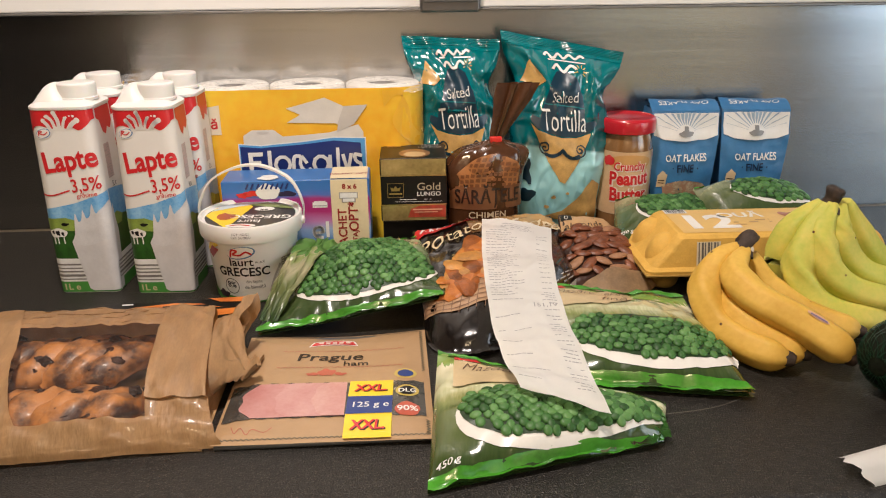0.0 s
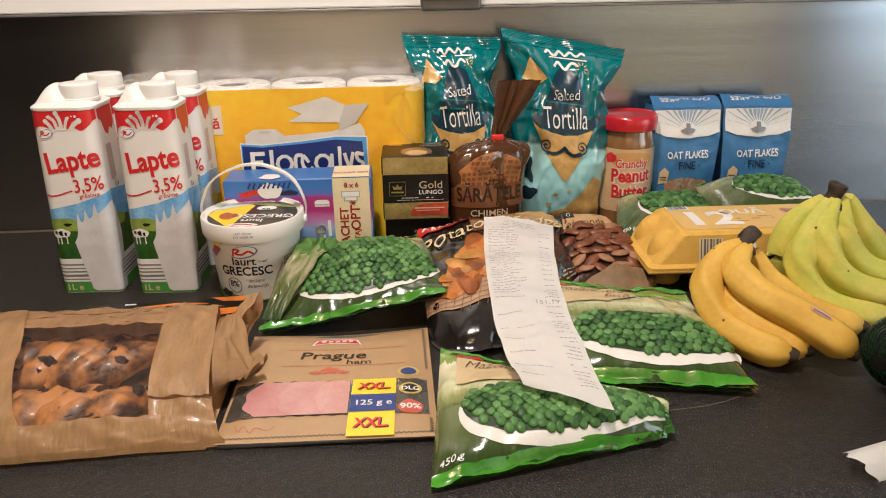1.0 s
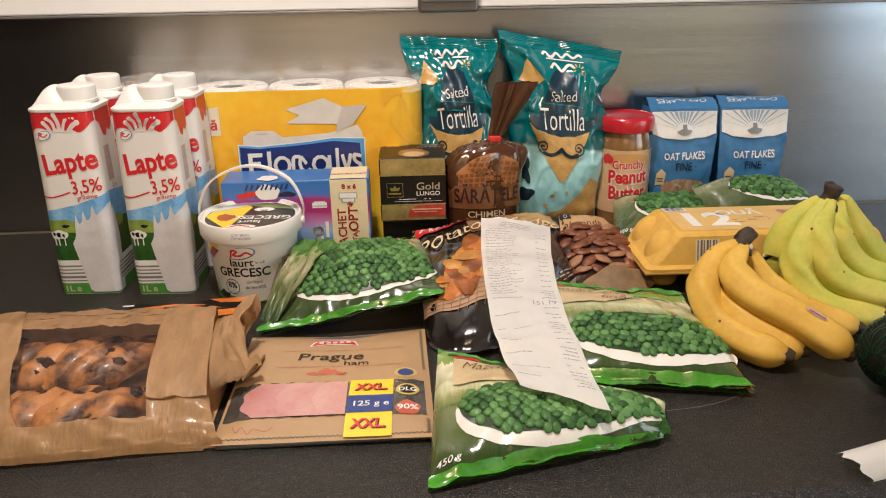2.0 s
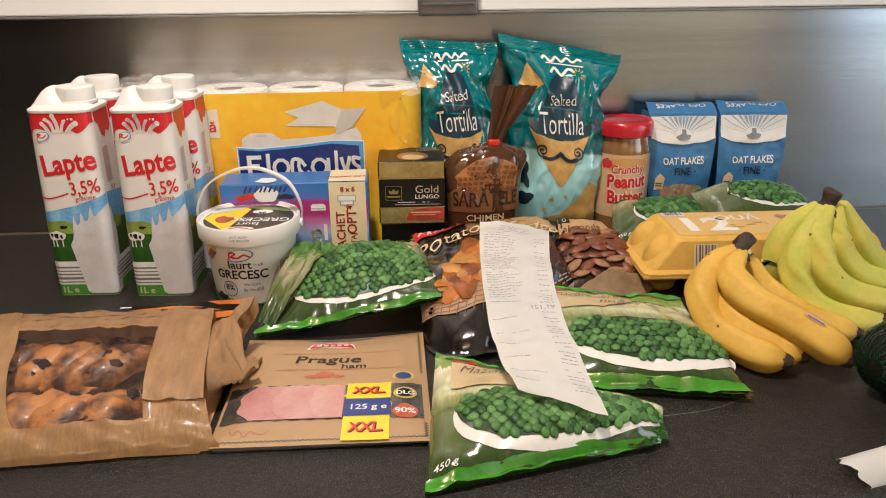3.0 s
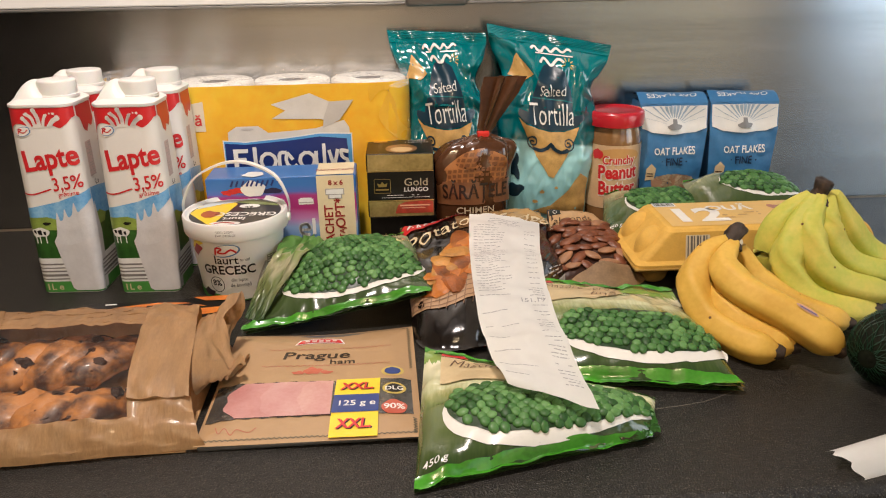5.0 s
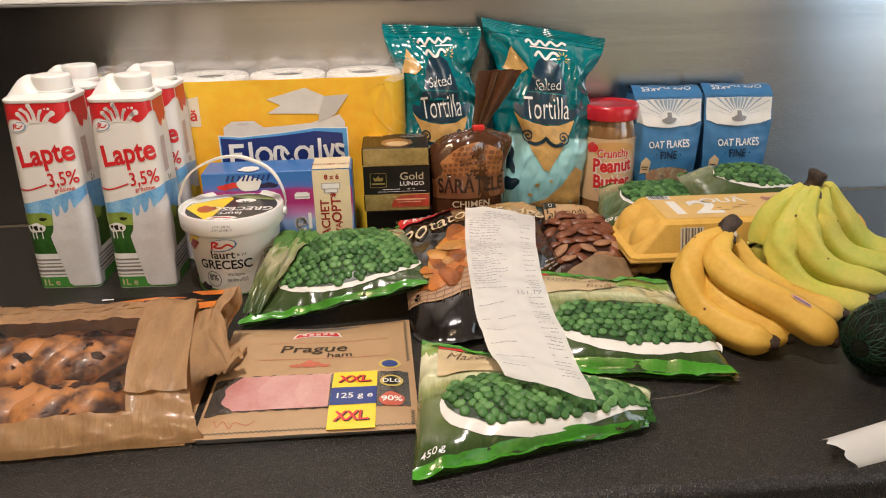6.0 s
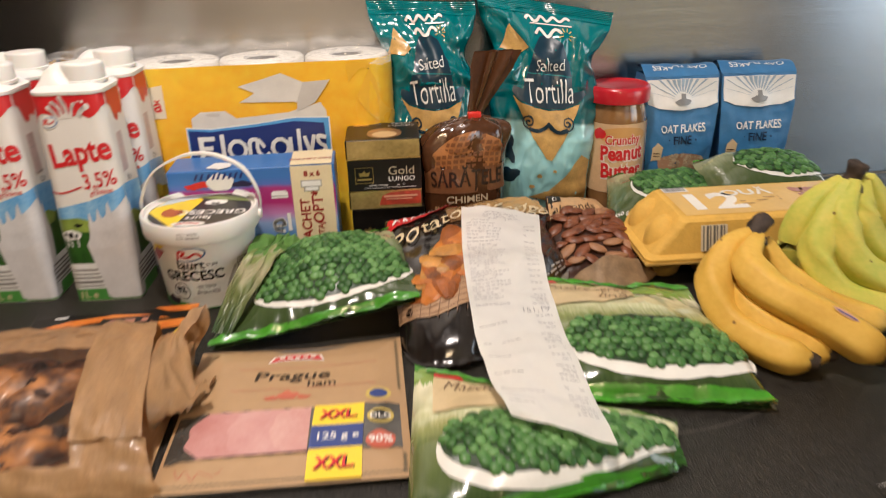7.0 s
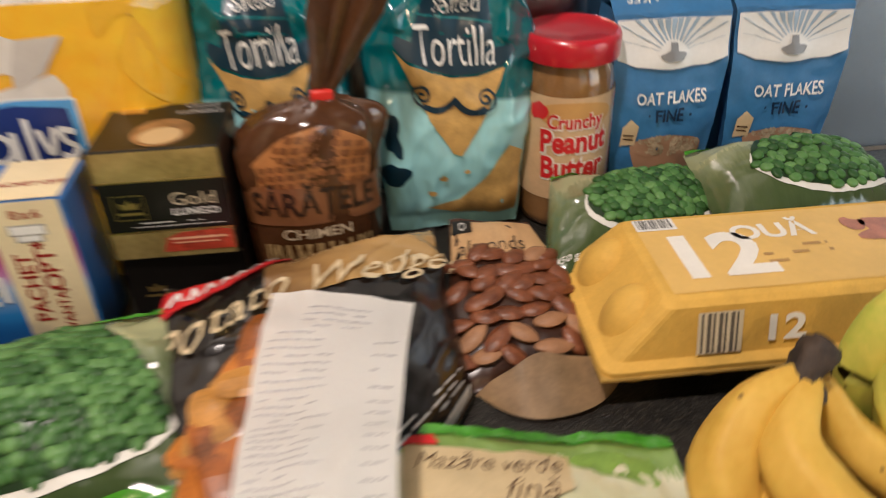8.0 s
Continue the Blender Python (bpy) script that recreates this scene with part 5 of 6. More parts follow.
# ---- almond bag ----
def almond_bag():
    W, L = .100, .135
    bag = Pillow([(.212, .806, .004), (.328, .822, .006), (.293, .944, .042), (.234, .952, .042)], W, L, .014, .002, .005, 9.1, .05, .5, .5)
    ob = bag.build("almond_bag", "brown bag of almonds with a kraft-coloured foot", "almonds", mat("brown_print", (.060, .022, .012), .3, vary=.35, scale=30, coat=.4, bump=.4, bump_scale=50), 48, 56, "", .0012)
    f = bag.front
    decal("kraft_panel", [[(-.047, .022), (.047, .026), (.047, .062), (-.047, .062)]], f, KRAFT, ob, .0008)
    decal("lettering", words("almonds", .0135, -.042, .028, "LEFT", bold=-.004, shear=.2), f, ink("dark_brown_ink", (.022, .010, .006)), ob, .0012)
    decal("emblem", rect(-.046, .050, -.024, .063), f, BLACK, ob, .0012)
    decal("emblem_ring", stroke([(-.035 + .0035 * math.cos(k * .6283), .0565 + .0035 * math.sin(k * .6283)) for k in range(11)], .0010), f, WHITE, ob, .0015)
    skin = mat("almond_skin", (.25, .080, .032), .42, vary=.25, scale=120, bump=.4, bump_scale=300, coat=.05, second=(.085, .024, .010))
    pale = mat("almond_pale", (.40, .20, .10), .6, vary=.2, scale=120, bump=.3, bump_scale=300, coat=.05)
    rnd = random.Random(8)
    spots = [(x + rnd.uniform(-.004, .004) + (.008 if j % 2 else 0), y + rnd.uniform(-.004, .004)) for j, y in enumerate([-.052 + .0125 * k for k in range(7)]) for x in [-.040 + .0165 * k for k in range(6)]]
    for u, v in spots:
        if abs(u) > .044:
            continue
        n = (f(u + .002, v) - f(u - .002, v)).cross(f(u, v + .002) - f(u, v - .002)).normalized()
        t = radians(rnd.uniform(-70, 60))
        d = Vector((math.cos(t), math.sin(t) * .8, 0))
        d = (d - n * d.dot(n)).normalized()
        p = f(u, v) + n * rnd.uniform(.0005, .0028)
        a = .0122 * rnd.uniform(.85, 1.15)
        pts = [p + d * (a * s) for s in (-1, -.93, -.75, -.45, -.1, .3, .65, .88, 1)]
        part("almond_print", tube(pts, [.0003, .0027, .0048, .0065, .0072, .0068, .0048, .0023, .0003], 10, .50), pale if rnd.random() < .18 else skin, ob)
    # open gusset at the foot
    tan = mat("kraft_foot", (.56, .37, .20), .5, vary=.25, scale=40, bump=.6, bump_scale=45)
    gus = spline([(.230, .808, .002), (.250, .786, .003), (.274, .779, .004), (.306, .787, .005), (.332, .814, .006)], 20)
    bm = bmesh.new()
    rows = []
    for i, p in enumerate(gus):
        s = math.sin(math.pi * i / 19)
        rows.append([bm.verts.new(p - bag.mid + Vector(q)) for q in ((0, 0, 0), (0, .006 * s, .004 * s), (0, .018 * s, .011 * s + .002 * math.sin(i * 1.3) * s), (0, .034 * s, .022 * s + .002 * math.sin(i * .9) * s))])
    for a, b in zip(rows, rows[1:]):
        for k in range(3):
            bm.faces.new((a[k], b[k], b[k + 1], a[k + 1]))
    bmesh.ops.solidify(bm, geom=bm.faces[:], thickness=.0006)
    part("gusset", bm, tan, ob, "stiff kraft-coloured bottom gusset")


almond_bag()


# ---- egg box ----
def egg_box():
    ob = thing("egg_box", (.456, .842, 0), "yellow card egg box for twelve eggs, closed", "egg box", -1.5)
    pulp = mat("egg_pulp", (.74, .44, .085), .75, vary=.1, scale=60, bump=.35, bump_scale=220)
    under = mat("egg_pulp_base", (.42, .25, .05), .8, vary=.12, scale=60, bump=.4, bump_scale=220)
    hx, hy, z0, z1 = .146, .057, .030, .070

    def lid_at(u, v):
        return Vector((u, v, z1 + crumple((u, v), .0008, 30, 3)))
    bm = bmesh.new()
    prof = [(hx + .006, hy + .006, z0 - .003), (hx + .006, hy + .006, z0 + .001), (hx - .001, hy + .000, z0 + .004), (hx - .030, hy - .007, z1 - .004), (hx - .033, hy - .011, z1 - .001), (hx - .036, hy - .014, z1)]

    def loop(ax, ay, z):
        out = []
        r = .009
        for cx, cy, a0 in ((ax - r, -ay + r, -90), (ax - r, ay - r, 0), (-ax + r, ay - r, 90), (-ax + r, -ay + r, 180)):
            for i in range(6):
                a = radians(a0 + 18 * i)
                out.append((cx + r * math.cos(a), cy + r * math.sin(a), z))
        return out
    rows = [[bm.verts.new(p) for p in loop(*q)] for q in prof]
    for a, b in zip(rows, rows[1:]):
        for i in range(24):
            bm.faces.new((a[i], a[(i + 1) % 24], b[(i + 1) % 24], b[i]))
    bm.faces.new(rows[-1])
    sharp = [e for e in bm.edges if e.calc_face_angle(0) > .5]
    bmesh.ops.bevel(bm, geom=sharp, offset=.0015, segments=2, affect="EDGES")
    lid = part("lid", bm, pulp, ob, "yellow printed lid", smooth=False)
    # rounded egg domes at the ends of the lid
    for sx in (-1, 1):
        for y in (-.0265, .0265):
            q = bmesh.new()
            bmesh.ops.create_uvsphere(q, u_segments=24, v_segments=14, radius=1)
            for v in q.verts:
                v.co = Vector((sx * (hx - .024) + v.co.x * .0225, y + v.co.y * .0225, z0 + .002 + v.co.z * .0340))
            part("end_dome", q, pulp, lid)
    for i in range(6):
        for y in (-.027, .027):
            q = lathe([(.014, .0), (.018, .004), (.0225, .020), (.0245, .029)], 16)
            for v in q.verts:
                v.co += Vector(((i - 2.5) * .0490, y, .0008))
            part("cup", q, under, ob)
    part("tray_rim", box(-hx - .007, -hy - .007, .0245, hx + .007, hy + .007, .0275, .001), under, ob)
    # printed flank
    top = lambda u, v: Vector((u, v, z1))

    def flank(u, v):
        t = v / .036
        return Vector((u, -(hy + .001) + t * .007, z0 + .006 + t * .028))
    label = ink("egg_label", (.78, .50, .15), vary=.08, scale=20)
    decal("label_print", rect(-.106, -.041, .106, .041), top, label, ob, .0004, 0)
    decal("lettering", words("12", .044, -.066, -.026, bold=.035, wide=1.10), top, ink("egg_white", (.84, .81, .74)), ob, .0008, 0)
    decal("lettering", words("OUĂ", .016, -.018, .010, bold=.03, wide=1.1), top, ink("egg_white", (.84, .81, .74)), ob, .0008, 0)
    decal("small_print", bars(-.035, .012, -.002, 3, .008, .0030, 7), top, ink("egg_brown", (.45, .26, .09)), ob, .0008, 0)
    decal("hen_print", blob(.060, .008, .022, .014, .3, 6, 26) + blob(.040, .018, .008, .008, .3, 9, 14), top, ink("hen_print", (.55, .22, .14), vary=.25, scale=80), ob, .0008, 0)
    decal("code_panel", rect(-.106, .028, -.078, .042), top, WHITE, ob, .0008, 0)
    for k in range(11):
        decal("code_bar", rect(-.104 + .0022 * k, .030, -.104 + .0022 * k + (.0013 if k % 3 else .0007), .041), top, BLACK, ob, .0012, 0)
    decal("code_panel", rect(-.094, .0, -.066, .0345), flank, ink("code_cream", (.70, .60, .42)), ob, .0006, 0)
    for k in range(7):
        decal("code_bar", rect(-.092 + .0036 * k, .001, -.092 + .0036 * k + (.0024 if k % 2 else .0014), .0335), flank, ink("code_grey", (.14, .12, .10)), ob, .0010, 0)
    decal("lettering", words("12", .020, -.040, .008, bold=.03), flank, ink("egg_white", (.84, .81, .74)), ob, .0008, 0)
    decal("badge", rect(.102, .010, .124, .022), flank, SKYBLUE, ob, .0008, 0)
    decal("badge", rect(.098, .026, .126, .040), top, SKYBLUE, ob, .0009, 0)


egg_box()


# ---- bananas ----
def banana_skin(name, ripe, green):
    m = mat(name, ripe, .58, vary=.08, scale=24, bump=.3, bump_scale=50, coat=.0, spec=.35, second=green, sss=.05)
    n, l = m.node_tree.nodes, m.node_tree.links
    b = n["Principled BSDF"]
    base = b.inputs["Base Color"].links[0].from_socket
    tc = n.new("ShaderNodeTexCoord")
    v = n.new("ShaderNodeTexVoronoi")
    v.inputs["Scale"].default_value, v.inputs["Randomness"].default_value = 42, 1
    l.new(tc.outputs["Object"], v.inputs["Vector"])
    r = n.new("ShaderNodeValToRGB")
    r.color_ramp.elements[0].position, r.color_ramp.elements[0].color = .045, (1, 1, 1, 1)
    r.color_ramp.elements[1].position, r.color_ramp.elements[1].color = .075, (0, 0, 0, 1)
    l.new(v.outputs["Distance"], r.inputs[0])
    x = n.new("ShaderNodeMix")
    x.data_type = "RGBA"
    l.new(r.outputs[0], x.inputs["Factor"])
    l.new(base, x.inputs["A"])
    x.inputs["B"].default_value = (.10, .045, .012, 1)
    l.new(x.outputs["Result"], b.inputs["Base Color"])
    return m


RIPE = banana_skin("ripe_skin", (.70, .445, .090), (.55, .32, .045))
FRESH = banana_skin("fresh_skin", (.66, .54, .11), (.40, .45, .065))
STEM = mat("banana_stem", (.060, .035, .020), .7, vary=.4, scale=90, bump=.6, bump_scale=180)
CUT = mat("banana_cut", (.33, .20, .10), .8, vary=.3, scale=120)


def banana(ob, pts, skin, r=.0185, tip=True):
    base = ob.matrix_world.translation
    line = [p - base for p in spline(pts, 30)]
    rad = []
    for i in range(30):
        t = i / 29
        k = min(1, (t / .30) ** .8 * .62 + .38) * (1 if t < .80 else max(.40, 1 - ((t - .80) / .20) ** 2.4 * .62))
        rad.append(r * k)
    one = part("banana", tube(line, rad, 20, 1.0, 5), skin, ob)
    if tip:
        d = (line[-1] - line[-2]).normalized()
        part("tip", tube([line[-1] - d * .004, line[-1] + d * .002, line[-1] + d * .006], [r * .50, r * .44, r * .30], 10), STEM, one, "dark brown tip")
    return one


def banana_bunch(where, lines, skin, stem, label, radii):
    ob = thing("banana_bunch", where, label, "bananas", group="banana bunches")
    base = ob.matrix_world.translation
    for k, q in enumerate(lines):
        banana(ob, q, skin if not isinstance(skin, list) else skin[k % len(skin)], radii[k % len(radii)])
    crown = [Vector(p) - base for p in stem]
    bm = tube(spline(crown, 14), [.0150, .0140, .0125, .0110, .0100, .0094, .0090, .0092, .0096, .0100, .0104, .0106, .0100, .0070], 18, .8)
    for v in bm.verts:
        v.co += Vector((noise.noise(v.co * 160), noise.noise(v.co * 160 + Vector((3, 1, 7))), noise.noise(v.co * 110 + Vector((9, 4, 2))))) * .0022
    part("crown", bm, STEM, ob, "dried brown crown")
    return ob


front_bunch = banana_bunch((.385, .640, 0), [
    [(.372, .712, .087), (.346, .703, .076), (.328, .685, .052), (.333, .662, .028), (.349, .632, .0190), (.364, .614, .0170), (.380, .602, .0165)],
    [(.376, .708, .085), (.354, .680, .073), (.362, .652, .059), (.391, .623, .047), (.416, .601, .034), (.432, .590, .022)],
    [(.388, .716, .078), (.406, .702, .046), (.434, .678, .027), (.457, .657, .021), (.476, .648, .018)],
    [(.374, .708, .075), (.350, .676, .044), (.357, .645, .030), (.380, .622, .020), (.400, .610, .0165)],
], RIPE, [(.370, .708, .080), (.376, .713, .091), (.388, .720, .098)], "ripe yellow bananas joined at a dark stem", [.0165, .0170, .0140, .0150])
decal("sticker", oval(0, 0, .010, .0032, 20), lambda u, v: Vector((.402 - .385 + u * .80, .6030 - .640 - u * .60 + v * .35, .0585 - u * .40 + v * .72)), ink("sticker_white", (.62, .36, .26)), front_bunch, .0002)
decal("sticker_print", rect(-.007, -.0012, .008, .0006), lambda u, v: Vector((.402 - .385 + u * .80, .6028 - .640 - u * .60 + v * .35, .0588 - u * .40 + v * .72)), ink("sticker_blue", (.16, .12, .30)), front_bunch, .0006)
back_bunch = banana_bunch((.480, .715, 0), [
    [(.466, .733, .126), (.442, .736, .098), (.431, .736, .064), (.446, .736, .030), (.474, .732, .0170)],
    [(.467, .727, .126), (.447, .718, .092), (.437, .706, .058), (.451, .692, .030), (.482, .680, .0180), (.520, .674, .0180)],
    [(.473, .726, .127), (.457, .712, .094), (.466, .697, .060), (.494, .688, .040), (.545, .684, .030)],
    [(.482, .728, .127), (.480, .720, .100), (.492, .716, .071), (.520, .714, .049), (.580, .714, .034)],
    [(.490, .733, .127), (.508, .736, .095), (.530, .738, .067), (.558, .740, .048), (.610, .742, .034)],
], [FRESH], [(.470, .729, .118), (.473, .730, .130), (.477, .730, .143)], "hand of five greenish yellow bananas standing on the worktop", [.0165, .0175, .0165, .0150, .0160])

# ---- avocados in a net ----
def avocado_net():
    ob = thing("avocado_net", (.488, .522, 0), "dark avocados in a fine green plastic net", "avocados")
    skin = mat("avocado_skin", (.010, .014, .006), .8, vary=.5, scale=120, bump=.9, bump_scale=160, second=(.004, .005, .003), spec=.15)
    net = mat("green_net", (.006, .040, .018), .5, vary=.1, spec=.3)
    for k, (x, y, z, turn, a) in enumerate(((.445, .580, .034, 25, .046), (.452, .500, .034, -30, .046), (.520, .545, .034, 10, .046))):
        q = bmesh.new()
        bmesh.ops.create_uvsphere(q, u_segments=28, v_segments=18, radius=1)
        for v in q.verts:
            s = v.co.x
            w = .033 * (1 - .16 * s)
            v.co = Vector((v.co.x * a, v.co.y * w, v.co.z * w))
        rot = Matrix.Rotation(radians(turn), 4, "Z")
        for v in q.verts:
            v.co = rot @ v.co + Vector((x - .46, y - .53, z))
        fruit = part("avocado", q, skin, ob)
        cords = bmesh.new()
        for hand in (-1, 1):
            for i in range(26):
                pts = []
                for j in range(25):
                    t = -1.35 + 2.7 * j / 24
                    ph = 2 * math.pi * i / 26 + hand * 1.3 * j / 24 * 2 + .25 * noise.noise(Vector((i * 3.1, j * .3, hand + k)))
                    s = math.sin(t)
                    w = .0338 * (1 - .16 * s) * math.cos(t)
                    pts.append(rot @ Vector((a * 1.02 * s, w * math.cos(ph), w * math.sin(ph))) + Vector((x - .46, y - .53, z)))
                one = tube(pts, [.00032] * 25, 3)
                me = bpy.data.meshes.new("tmp")
                one.to_mesh(me)
                one.free()
                cords.from_mesh(me)
                bpy.data.meshes.remove(me)
        tagged(part("net", cords, net, ob, "fine green plastic mesh"), kind="stuff")
    rnd = random.Random(2)
    tuft = bmesh.new()
    for i in range(50):
        p = Vector((-.045 + rnd.uniform(0, .05), .02 + rnd.uniform(-.05, .05), .035 + rnd.uniform(-.02, .03)))
        q = p + Vector((rnd.uniform(-.010, .012), rnd.uniform(-.014, .010), rnd.uniform(-.025, .006)))
        m1 = (p + q) / 2 + Vector((rnd.uniform(-.01, .01), rnd.uniform(-.01, .01), .006))
        for v in (p, q, m1):
            v.z = max(v.z, .001)
        one = tube(spline([p, m1, q], 7), [.00045] * 7, 4)
        me = bpy.data.meshes.new("tmp")
        one.to_mesh(me)
        one.free()
        tuft.from_mesh(me)
        bpy.data.meshes.remove(me)
    tagged(part("net_tail", tuft, net, ob, "loose bunched net"), kind="stuff")


avocado_net()


# ---- papers ----
def curled_paper():
    ob = thing("paper_scrap", (.352, .449, 0), "curled scrap of white paper near the worktop edge", "paper")

    def f(u, v):
        # a half roll: its front edge on the worktop, its top curling over to the back
        a = radians(-4 + 150 * v)
        r = .0140 + .03 * u
        torn = (.0022 * math.sin(v * 17) + .003 * noise.noise(Vector((v * 9, 2, 1)))) * max(0, 1 - u / .03)
        return Vector((u - .002 + .015 * max(0, 1 - v * 1.6) + torn, .004 - r * math.cos(a) + u * .25, max(.0006, r * math.sin(a))))
    bm = sheet(f, 0, .12, 0, 1, 30, 30)
    bmesh.ops.solidify(bm, geom=bm.faces[:], thickness=.0002)
    part("sheet", bm, PAPER, ob)


curled_paper()


def receipt():
    ob = thing("receipt", (.135, .66, .06), "long white till receipt draped over the frozen food bags", "receipt")
    left = spline([(.1150, .817, .092), (.1060, .740, .0830), (.1015, .677, .0770), (.0995, .609, .0630), (.1035, .562, .0530), (.1120, .523, .0470)], 40)
    right = spline([(.1940, .809, .080), (.1810, .740, .0760), (.1735, .683, .0720), (.1710, .619, .0600), (.1730, .553, .0510), (.1770, .488, .0400)], 40)
    mid = Vector((.135, .66, .06))

    def f(u, v):
        t = min(39, max(0, (1 - v) * 39))
        i = min(38, int(t))
        a, b = left[i].lerp(left[i + 1], t - i), right[i].lerp(right[i + 1], t - i)
        p = a.lerp(b, u)
        return p - mid + Vector((0, 0, crumple((u * .08, v * .33), .0028, 26, 4) + .0020 * math.sin(u * math.pi) + .0015 * math.sin(v * 30)))
    bm = sheet(f, 0, 1, 0, 1, 26, 90)
    bmesh.ops.solidify(bm, geom=bm.faces[:], thickness=.00015)
    part("paper", bm, PAPER, ob)
    g = lambda u, v: f(u / .08, v / .33)
    rnd = random.Random(12)
    rows = []
    y = .318
    line = 0
    soft = ink("thermal_ink", (.47, .46, .47), .7, 0)
    while y > .020:
        if line < 4:
            w = rnd.uniform(.022, .046)
            rows += bars(.040 - w / 2, .040 + w / 2, y, 1, 1, .00115, line, .12)
        elif line < 34 or line % 5 == 0:
            rows += bars(.005, rnd.uniform(.028, .044), y, 1, 1, .00110, line, .15)
            if line % 2:
                rows += bars(.062, .074, y, 1, 1, .00115, line + 50, .05)
        elif line % 5 != 3:
            rows += bars(.058, .074, y, 1, 1, .00115, line, .1)
        y -= .0045
        line += 1
    tagged(decal("print", rows, g, soft, ob, .0004, .02, "small grey thermal print"), kind="stuff")
    decal("total_print", words("151,19", .0052, .073, .1475, "RIGHT", bold=.0, wide=1.35), g, ink("thermal_dark", (.40, .39, .40), .7, 0), ob, .0007, .01)


receipt()


# ---- sliced ham ----
def ham_pack():
    ob = thing("ham_pack", (-.048, .614, 0), "flat pack of sliced cooked ham with a brown paper-look label", "ham")
    W, L = .182, .186

    def f(u, v):
        s, t = u / W + .5, v / L + .5
        y = (-.093 + .186 * t) + .004 * (s - .5) * (1 - 2 * t) * -1
        x = (s - .5) * (W - .004 + .004 * (1 - t)) + .002 * t
        edge = min(s, 1 - s, t, 1 - t)
        return Vector((x, y, .0055 + .004 * min(1, edge * 8) + .0022 * math.sin(s * 5 + t * 2) * t + crumple((u, v), .00022, 25, 2)))
    face = mat("ham_label", (.42, .268, .140), .42, vary=.05, scale=60, coat=.15, bump=.08)
    part("label", sheet(f, -W / 2, W / 2, -L / 2, L / 2, 40, 40), face, ob, "brown paper-look label")
    tray = box(-W / 2 + .002, -L / 2 + .002, 0, W / 2 - .002, L / 2 - .002, .0050, .002)
    part("tray", tray, mat("tray_plastic", (.10, .10, .10), .3, coat=.4), ob, "thin plastic tray")
    # clear window with the ham slices
    clear = mat("dark_window", (.085, .080, .072), .12, vary=.3, scale=30, coat=.8, bump=.4, bump_scale=80)
    wav = [(-W / 2 + .003 + (W - .009) * k / 40, -.008 + .0011 * math.sin(k * 1.7)) for k in range(41)]
    low = [(W / 2 - .006 - (W - .009) * k / 40, -.0635 + .0009 * math.sin(k * 1.9)) for k in range(41)]
    decal("window", [wav + low], f, clear, ob, .0006, .006)
    for k, (x0, c1, c2) in enumerate(((-.076, (.44, .17, .16), (.54, .28, .26)), (-.046, (.47, .20, .19), (.57, .32, .30)), (-.014, (.50, .23, .21), (.60, .36, .33)))):
        side = [(x0 + .0014 * math.sin(q * 1.3 + k * 2) + .012 * (abs(q - 6) / 6) ** 3, -.0625 + .0535 * q / 12) for q in range(13)]
        decal("ham_slice", [[(.0150, -.0625)] + side + [(.0150, -.0090)]], f, mat("ham_meat_" + "abc"[k], c1, .32, scale=34, coat=.5, bump=.3, bump_scale=50, second=c2), ob, .0009 + .0003 * k, .006)
    zig = lambda a, b, n, amp: [(a[0] + (b[0] - a[0]) * k / n + (amp * (k % 2) if a[0] == b[0] else 0), a[1] + (b[1] - a[1]) * k / n + (amp * (k % 2) if a[1] == b[1] else 0)) for k in range(n + 1)]
    dark = ink("zig_green", (.075, .080, .055))
    e, d = W / 2 - .0045, L / 2 - .0045
    for a, b, n, amp in (((-e, d), (e, d), 80, .0018), ((-e, -d), (e, -d), 80, .0018), ((e - .002, d), (e - .002, .012), 34, .0030), ((e - .002, -.068), (e - .002, -d), 12, .0030)):
        decal("zigzag", stroke(zig(a, b, n, amp), .0008), f, dark, ob, .00038, 0)
    redline = ink("line_red", (.42, .12, .08))
    for pts in ([(-.052 + .0011 * k, .0535 + .0007 * math.sin(k * 1.1)) for k in range(110)], [(-.054 + .0011 * k, .0215 + .0007 * math.sin(k * 1.1)) for k in range(110)], wav):
        decal("wavy_line", stroke(pts, .0007), f, redline, ob, .00034, 0)
    # brand plate with plain shapes
    plate = [(-.026, .064), (-.022, .0725), (-.010, .0765), (-.004, .0770), (.004, .0765), (.016, .0725), (.020, .064), (.010, .0665), (-.004, .0680), (-.016, .0665)]
    decal("brand_plate", [[(px + (.0018 if px > -.003 else -.0018), py + (.0014 if py > .071 else -.0014)) for px, py in plate]], f, WHITE, ob, .00042)
    decal("brand_plate", [plate], f, RED, ob, .00059)
    for k in range(5):
        decal("brand_mark", rect(-.0185 + .0068 * k, .0685, -.0140 + .0068 * k, .0735), f, ink("brand_pale", (.75, .60, .52)), ob, .00080, 0)
    brown = ink("dark_brown_ink", (.022, .010, .006))
    decal("lettering", words("Prague", .0135, -.005, .0345, bold=.014, wide=1.22, shear=.10), f, brown, ob, .00050)
    decal("lettering", words("ham", .0085, .021, .0235, bold=.010, wide=1.2), f, brown, ob, .00050)
    for x, y, a, b, sd in ((-.006, .0115, .008, .0065, 4), (-.019, .0085, .0055, .003, 7), (.007, .0085, .0055, .003, 9)):
        decal("flower_print", blob(x, y, a, b, .3, sd, 20), f, ink("flower_red", (.50, .12, .07)), ob, .00042)
    # special size sticker
    k = lambda q: [[(px + (py + .05) * .03, py) for px, py in p] for p in q]
